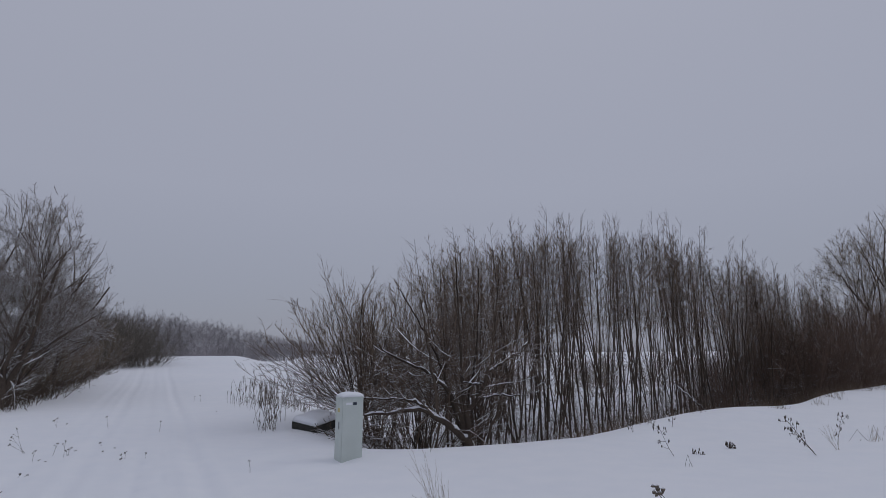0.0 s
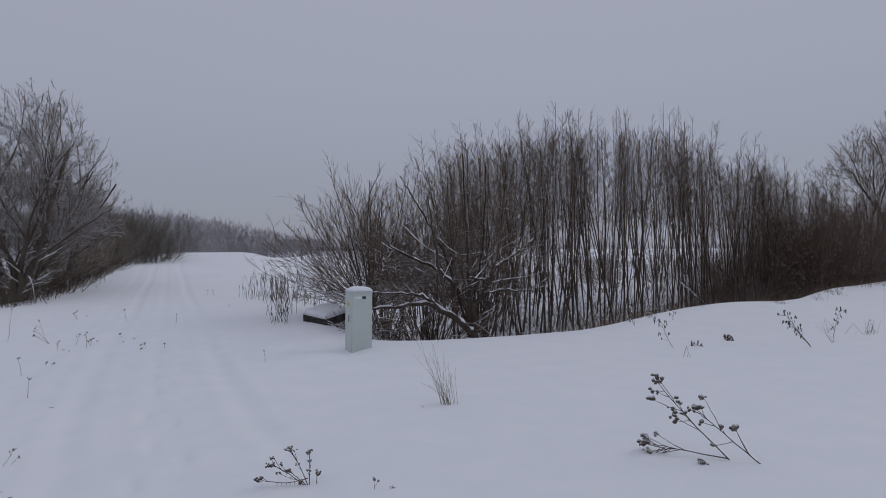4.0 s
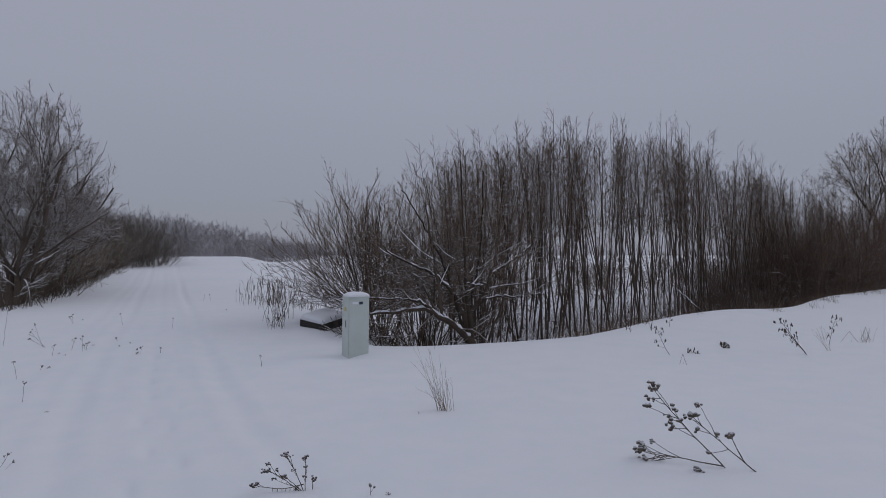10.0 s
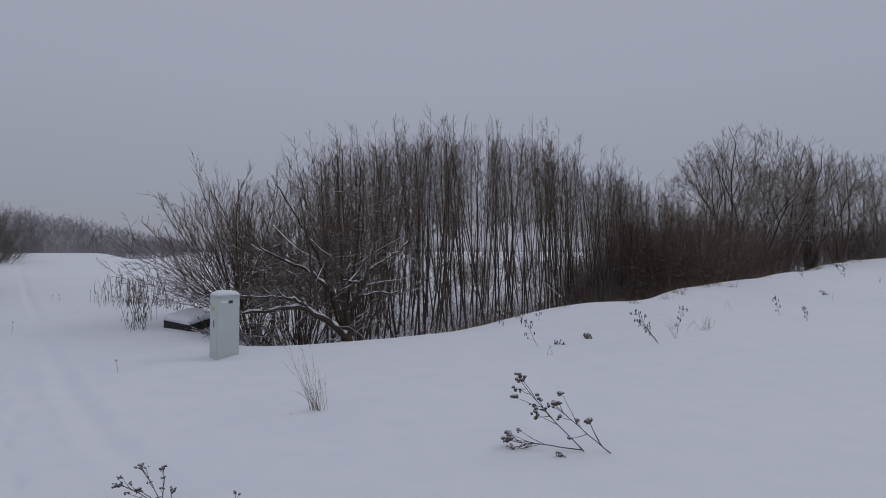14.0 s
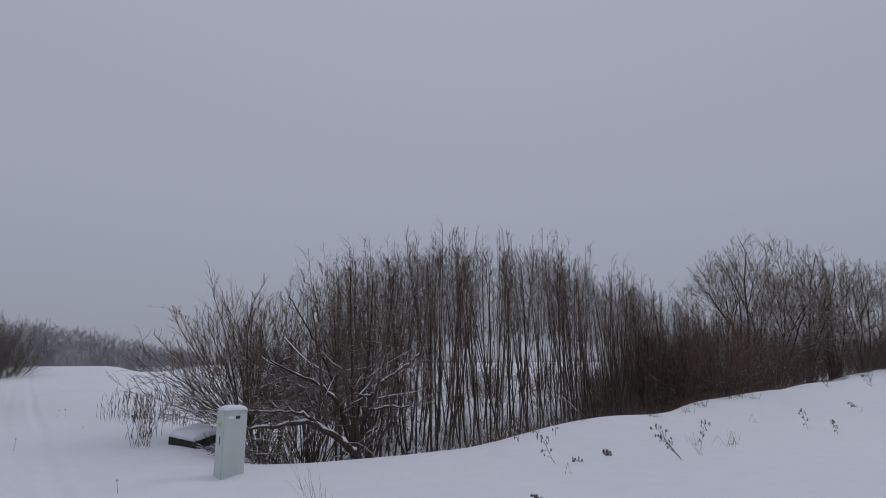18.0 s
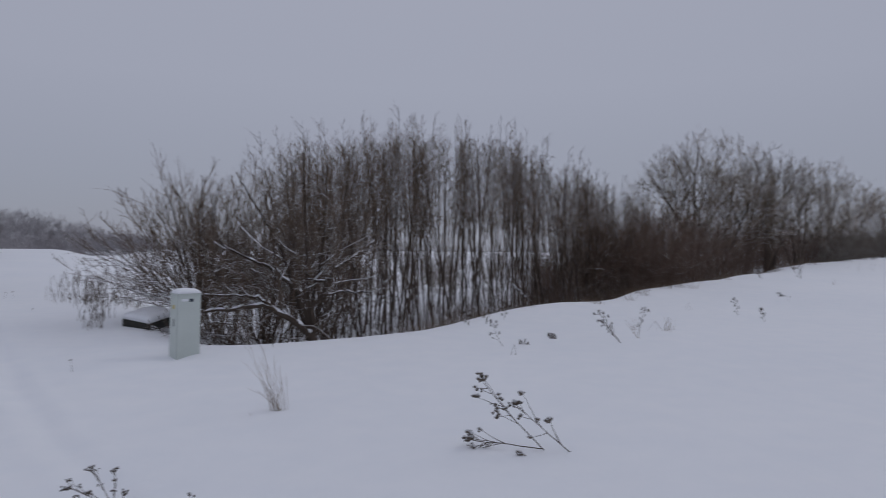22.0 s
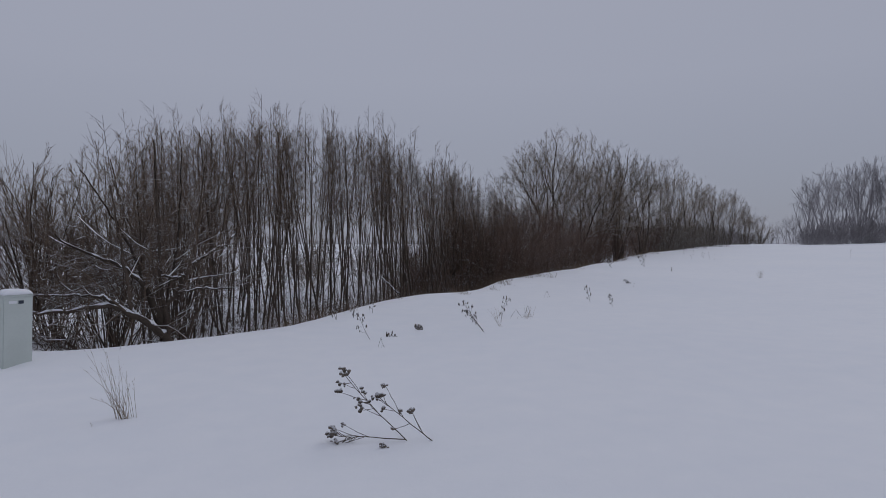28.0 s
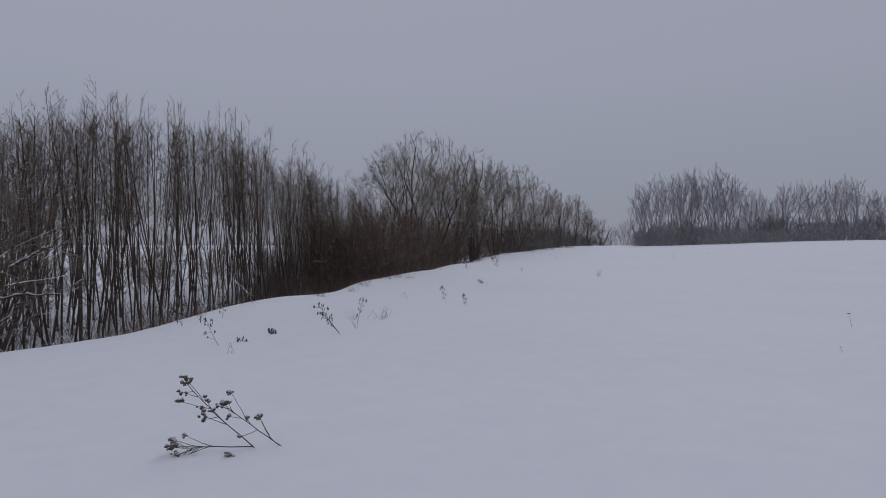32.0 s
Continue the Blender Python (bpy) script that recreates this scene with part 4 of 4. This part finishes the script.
tansy("small_tansy", "small dead tansy clump with seed heads and an arching stalk", -1.84, 4.0, 24, 9, [
    (0.0, 0.0, 112, 0.31, 8, [(0.6, 122, 0.12), (0.8, 135, 0.06), (0.7, 98, 0.08), (0.45, 130, 0.05), (0.88, 150, 0.05)]),
    (0.0, 0.0, 138, 0.31, 14, [(0.55, 150, 0.13), (0.75, 130, 0.1), (0.35, 160, 0.14), (0.85, 165, 0.07), (0.65, 118, 0.07), (0.5, 250, 0.025), (0.62, 250, 0.025), (0.92, 120, 0.06)]),
    (0.0, 0.0, 128, 0.2, 10, [(0.6, 140, 0.06), (0.4, 255, 0.02)]),
    (0.0, 0.0, 92, 0.25, 0, [(0.5, 75, 0.07), (0.86, 110, 0.04), (0.92, 70, 0.035), (0.35, 105, 0.04)]),
    (-0.01, 0.075, 190, 0.33, -28, [(w, 262 + 6 * (k % 3), 0.022 + 0.006 * (k % 2)) for k, w in enumerate((0.12, 0.2, 0.28, 0.36, 0.44, 0.53, 0.62))] + [(0.8, 150, 0.05), (0.9, 200, 0.03)]),
    (0.05, 0.0, 92, 0.11, 0, []),
], 0.02, thick=0.0034, mat=DARK_SEED)
tansy("tansy_sprig", "broken tansy sprig lying on the snow", 0.84, 4.93, 0, 14, [(0, 0, 70, 0.05, 20, [(0.5, 20, 0.04), (0.6, 130, 0.03)])], 0.024, thick=0.002)
tansy("tansy_sprig", "tiny dead tansy sprig just above the snow", -1.37, 3.97, 18, 12, [(0, 0, 80, 0.1, 20, [(0.5, 50, 0.05)]), (0.1, 0, 60, 0.04, 0, [])], 0.014, thick=0.002)
HERBS = [(3.66, 11.0, 0.62, 120), (1.5, 10.55, 0.46, 116), (2.1, 10.77, 0.26, 168), (2.67, 11.5, 0.2, 150), (8.38, 15.98, 0.42, 105), (8.27, 14.54, 0.3, 100), (13.06, 21.55, 0.3, 150),
         (23.7, 42.8, 0.7, 95), (27.7, 44.2, 0.8, 85), (1.1, 12.9, 0.4, 100), (2.0, 14.1, 0.35, 80), (4.4, 12.2, 0.5, 95), (16.9, 30.0, 0.5, 110), (19.1, 30.4, 0.75, 100)]
rng = np.random.RandomState(77)
for q, (x, y, tall, angle) in enumerate(HERBS):
    turn = -math.degrees(math.atan2(x, y))
    n = 1 + (q % 3 == 0) + (tall > 0.64)
    tansy("dead_herb", "dead brown herb poking out of the snow, dusted white", x, y, turn, 200 + q,
          [(rng.normal(0, 0.03) * k, 0, angle + rng.normal(0, 8) + 18 * k, tall * (1.1 - 0.25 * k), rng.normal(8, 12), [(w, angle + (1 - 2 * (m % 2)) * rng.uniform(25, 80), tall * rng.uniform(0.1, 0.24)) for m, w in enumerate((0.3, 0.45, 0.55, 0.66, 0.76, 0.84, 0.92))]) for k in range(n)],
          0.036 if tall < 0.64 else 0.048, "dead herbs in the snow", 0.0042 if tall < 0.6 else 0.006, LEAF)
VERGE = [(-9.01, 9.24, 0.45, 114, 3), (-8.28, 8.65, 0.2, 90, 1), (-8.28, 8.78, 0.03, 90, 1), (-8.04, 8.65, 0.03, 90, 1), (-8.34, 9.1, 0.24, 78, 1), (-8.06, 9.03, 0.28, 90, 1), (-8.16, 9.21, 0.16, 70, 3),
         (-8.36, 9.6, 0.03, 90, 1), (-8.35, 10.24, 0.1, 113, 1), (-7.84, 9.64, 0.03, 90, 1), (-7.92, 10.01, 0.03, 90, 1), (-6.98, 9.07, 0.13, 85, 2), (-6.96, 8.95, 0.06, 90, 1), (-6.71, 9.2, 0.11, 90, 1),
         (-11.53, 12.67, 0.24, 94, 2), (-11.75, 13.17, 0.06, 72, 1), (-7.46, 7.61, 0.11, 37, 2), (-4.32, 3.95, 0.17, 55, 1), (-4.28, 3.97, 0.11, 52, 1), (-3.89, 3.47, 0.06, 21, 2), (-3.69, 3.37, 0.1, 12, 3), (-5.4, 5.53, 0.03, 63, 1)]
for q, (x, y, tall, angle, n) in enumerate(VERGE):
    close = math.hypot(x, y) < 7
    tansy("dead_tansy_stalk", "short dead tansy stalk with a dark seed head above the snow", x, y, -math.degrees(math.atan2(x, y)), 400 + q,
          [(rng.normal(0, 0.02) * k, 0, angle + 14 * k, tall * (1 - 0.15 * k), rng.normal(0, 10), [(0.7, angle + 40, tall * 0.2)] if tall > 0.12 else []) for k in range(n)],
          0.011 if close else 0.018, "dead tansies on the verge", 0.0016 if close else 0.0026, DARK_SEED)
PINS = [(-7.17, 6.9, 0.27), (-6.05, 5.9, 0.24), (-10.2, 8.6, 0.4), (-10.1, 8.7, 0.12), (-4.36, 8.19, 0.19), (-9.88, 9.26, 0.66), (-12.8, 20.0, 0.22), (-12.6, 20.1, 0.24), (-9.8, 16.4, 0.08), (-8.6, 12.2, 0.25), (-10.3, 12.8, 0.3), (13.24, 7.43, 0.3), (9.97, 5.68, 0.12), (-2.3, 10.2, 0.12), (29.3, 41.3, 0.45), (30.5, 42.0, 0.42), (27.6, 36.1, 0.5), (26.9, 34.8, 0.42), (29.4, 39.3, 0.38), (28.2, 37.6, 0.4), (35.8, 33.0, 0.55), (37.3, 31.4, 0.46), (12.4, 20.4, 0.18), (30.0, 40.2, 0.3), (26.1, 35.9, 0.36), (21.2, 17.9, 0.08)]
for q, (x, y, tall) in enumerate(PINS):
    turn = -math.degrees(math.atan2(x, y))
    tansy("dead_stalk", "single thin dead stalk standing in the snow", x, y, turn, 300 + q, [(0, 0, 90 + rng.normal(0, 9), tall, rng.normal(0, 10), [(0.9, 60, tall * 0.12)] if tall > 0.2 else [])], 0.016, "thin dead stalks", 0.0028)


# ---- dry grass, reeds and brushwood ----
def blades(rng, xs, ys, low, high, lean, r, m=5, droop=-0.05, tip=0.35):
    n = len(xs)
    start = np.stack([xs, ys, land(xs, ys) - 0.04], 1)
    way = np.stack([rng.normal(0, lean, n), rng.normal(0, lean, n), np.ones(n)], 1)
    return grow(rng, start, way, rng.uniform(low, high, n), np.full(n, r), m, droop, 0.06, tip)


def grass_tuft(x, y, n, tall, lean_x, seed, name="grass_tuft", label="tuft of dry straw-coloured grass in the snow"):
    rng = np.random.RandomState(seed)
    ob = tagged(new(name), label, "grass", "dry grass tufts")
    way = np.stack([rng.normal(lean_x, 0.16, n), rng.normal(0, 0.16, n), np.ones(n)], 1)
    start = np.stack([x + rng.normal(0, 0.035, n), y + rng.normal(0, 0.03, n), np.full(n, land_at(x, y) - 0.03)], 1)
    long = grow(rng, start, way, rng.uniform(0.35, 1.0, n) * tall, np.full(n, 0.0024), 7, -0.07, 0.06, 0.3)
    awn = sprout(rng, long, 2, 0.6, 1.0, 24, 0.16, 0.7, 2, -0.05, 0.1, 0.3, 0.001)
    for q in range(n):
        part("blade", tube_mesh("blade", [(long[0][q:q + 1], long[1][q:q + 1]), (awn[0][2 * q:2 * q + 2], awn[1][2 * q:2 * q + 2])], 3, STRAW), None, ob)
    return ob


def folded_blade(x, y, tall, foot, turn=0.0):
    """A dry stalk snapped over so that its tip rests on the snow again, with a short stub between its feet."""
    ob = tagged(new("folded_stalk"), "thin dry stalk snapped over, its tip on the snow", "grass", "folded dry stalks")
    ob.matrix_basis = pose(x, y, land_at(x, y), 0, 0, turn)
    legs = [[(-foot * 0.5, 0, -0.02), (-foot * 0.22, 0.01, tall * 0.55), (0, 0, tall)], [(0, 0, tall), (foot * 0.2, -0.01, tall * 0.5), (foot * 0.5, 0.01, 0)], [(foot * 0.1, 0.02, -0.02), (foot * 0.12, 0.02, tall * 0.1), (foot * 0.16, 0.02, tall * 0.22)]]
    for leg in legs:
        part("stalk", tube_mesh("stalk", [(np.array([leg]), np.full((1, 3), 0.0024))], 4, STALK), None, ob)
    return ob


folded_blade(1.54, 9.66, 0.16, 0.1, -9)
folded_blade(5.3, 12.95, 0.26, 0.17, -22)
folded_blade(4.95, 12.75, 0.2, 0.3, -10)
folded_blade(7.7, 17.4, 0.22, 0.2, -20)


def leaning_branch():
    rng = np.random.RandomState(23)
    ob = tagged(new("fallen_branch"), "bare dead branch leaning on the snowy bank, white along its top", "branch")
    pts, rad = limb(rng, [(0, 0, -0.06), (-0.25, 0.2, 0.2), (-0.5, 0.42, 0.46), (-0.72, 0.6, 0.7)], 0.022)
    main = (pts[None], rad[None])
    part("branch", tube_mesh("branch", [main], 6, WILLOW), None, ob)
    part("twigs", tube_mesh("twigs", [sprout(rng, main, 7, 0.3, 1.0, 40, 0.35, 0.5, 4, 0.03, 0.06, 0.3, 0.004)], 3, WILLOW_TWIG), None, ob)
    tagged(part("snow_ridge", lying_snow(rng, [main], 0.9, 0.9), None, ob), "snow along the branch", kind="stuff")
    ob.matrix_basis = pose(3.3, 17.1, land_at(3.3, 17.1))


leaning_branch()
grass_tuft(-1.34, 6.26, 26, 0.74, -0.24, 1)
grass_tuft(-1.2, 6.3, 2, 0.76, -0.04, 2)
grass_tuft(-1.54, 6.09, 2, 0.12, -0.1, 3)
grass_tuft(5.15, 12.7, 9, 0.35, 0.1, 4)
grass_tuft(4.6, 12.9, 5, 0.6, -0.1, 5)
grass_tuft(4.2, 11.6, 6, 0.5, -0.2, 8)
grass_tuft(19.2, 21.95, 22, 0.42, 0.1, 6)
grass_tuft(18.2, 26.65, 8, 0.4, 0.1, 7)
grass_tuft(5.3, 12.9, 8, 0.3, 0.2, 10)
grass_tuft(-0.3, 11.6, 6, 0.3, 0.1, 9)


def stuff(name, label, category, groups, mat, sides=3):
    ob = new(name, tube_mesh(name, groups, sides, mat))
    return tagged(ob, label, category, kind="stuff")


rng = np.random.RandomState(500)
# stalks along the lip of the bank
clump = rng.randint(0, 260, 4200)
ca, cs = 9.5 + 66 * rng.random(260) ** 1.3, rng.normal(-9.75, 0.55, 260)
a, s = ca[clump] + rng.normal(0, 0.16, 4200), cs[clump] + rng.normal(0, 0.1, 4200)
xs, ys = row_spot(a, s)
stuff("bank_grass", "tufts of dry brown grass and stalks along the snowy bank's lip", "grass", [blades(rng, xs, ys, 0.06, 0.42, 0.4, 0.0042)], LIP_GRASS)
# brushwood at the foot of the trees
a = rng.uniform(10.8, 44, 2800)
s = rng.uniform(-15.5, -10.3, 2800)
xs, ys = row_spot(a, s)
brush = blades(rng, xs, ys, 0.35, 1.5, 0.42, 0.006, 6, 0.02, 0.3)
stuff("brushwood", "tangled bare brushwood and weeds at the foot of the trees, caught with snow", "brushwood", [brush, sprout(rng, brush, 3, 0.2, 0.95, 45, 0.4, 0.6, 3, 0.03, 0.12, 0.3, 0.003)], WILLOW_TWIG)
# dead reeds between the track and the willows
spots = [(-10.4, 20.2, 1.1, 90), (-9.7, 19.2, 0.9, 70), (-8.7, 18.2, 0.8, 26), (-6.5, 12.9, 0.25, 22), (-7.2, 14.5, 0.35, 26), (-8.6, 21.0, 1.2, 60)]
xs = np.concatenate([rng.normal(x, r * 0.5, n) for x, y, r, n in spots])
ys = np.concatenate([rng.normal(y, r * 0.7, n) for x, y, r, n in spots])
reeds = blades(rng, xs, ys, 0.15, 0.95, 0.13, 0.0038, 5, 0.0, 0.6)
stuff("reeds", "stand of dead brown reeds with dark heads rising through the snow", "reeds", [reeds, (reeds[0][::2, 3:], np.tile([0.011, 0.008], (len(reeds[0][::2]), 1))), sprout(rng, reeds, 2, 0.6, 1.0, 25, 0.22, 0.8, 2, 0, 0.1, 0.2, 0.004)], REED, 4)
# weeds under the trees left of the track
t = rng.random(3000)
xs, ys = -15.6 - 25 * t - rng.gamma(1.2, 0.6, 3000), 15.0 + 38 * t + rng.normal(0, 0.4, 3000)
weeds = blades(rng, xs, ys, 0.2, 1.0, 0.28, 0.0075, 5, -0.02, 0.4)
stuff("roadside_weeds", "brown dead weeds below the trees beside the track", "weeds", [weeds, sprout(rng, weeds, 2, 0.3, 1.0, 35, 0.35, 0.7, 2, 0, 0.1, 0.3, 0.003)], STALK)
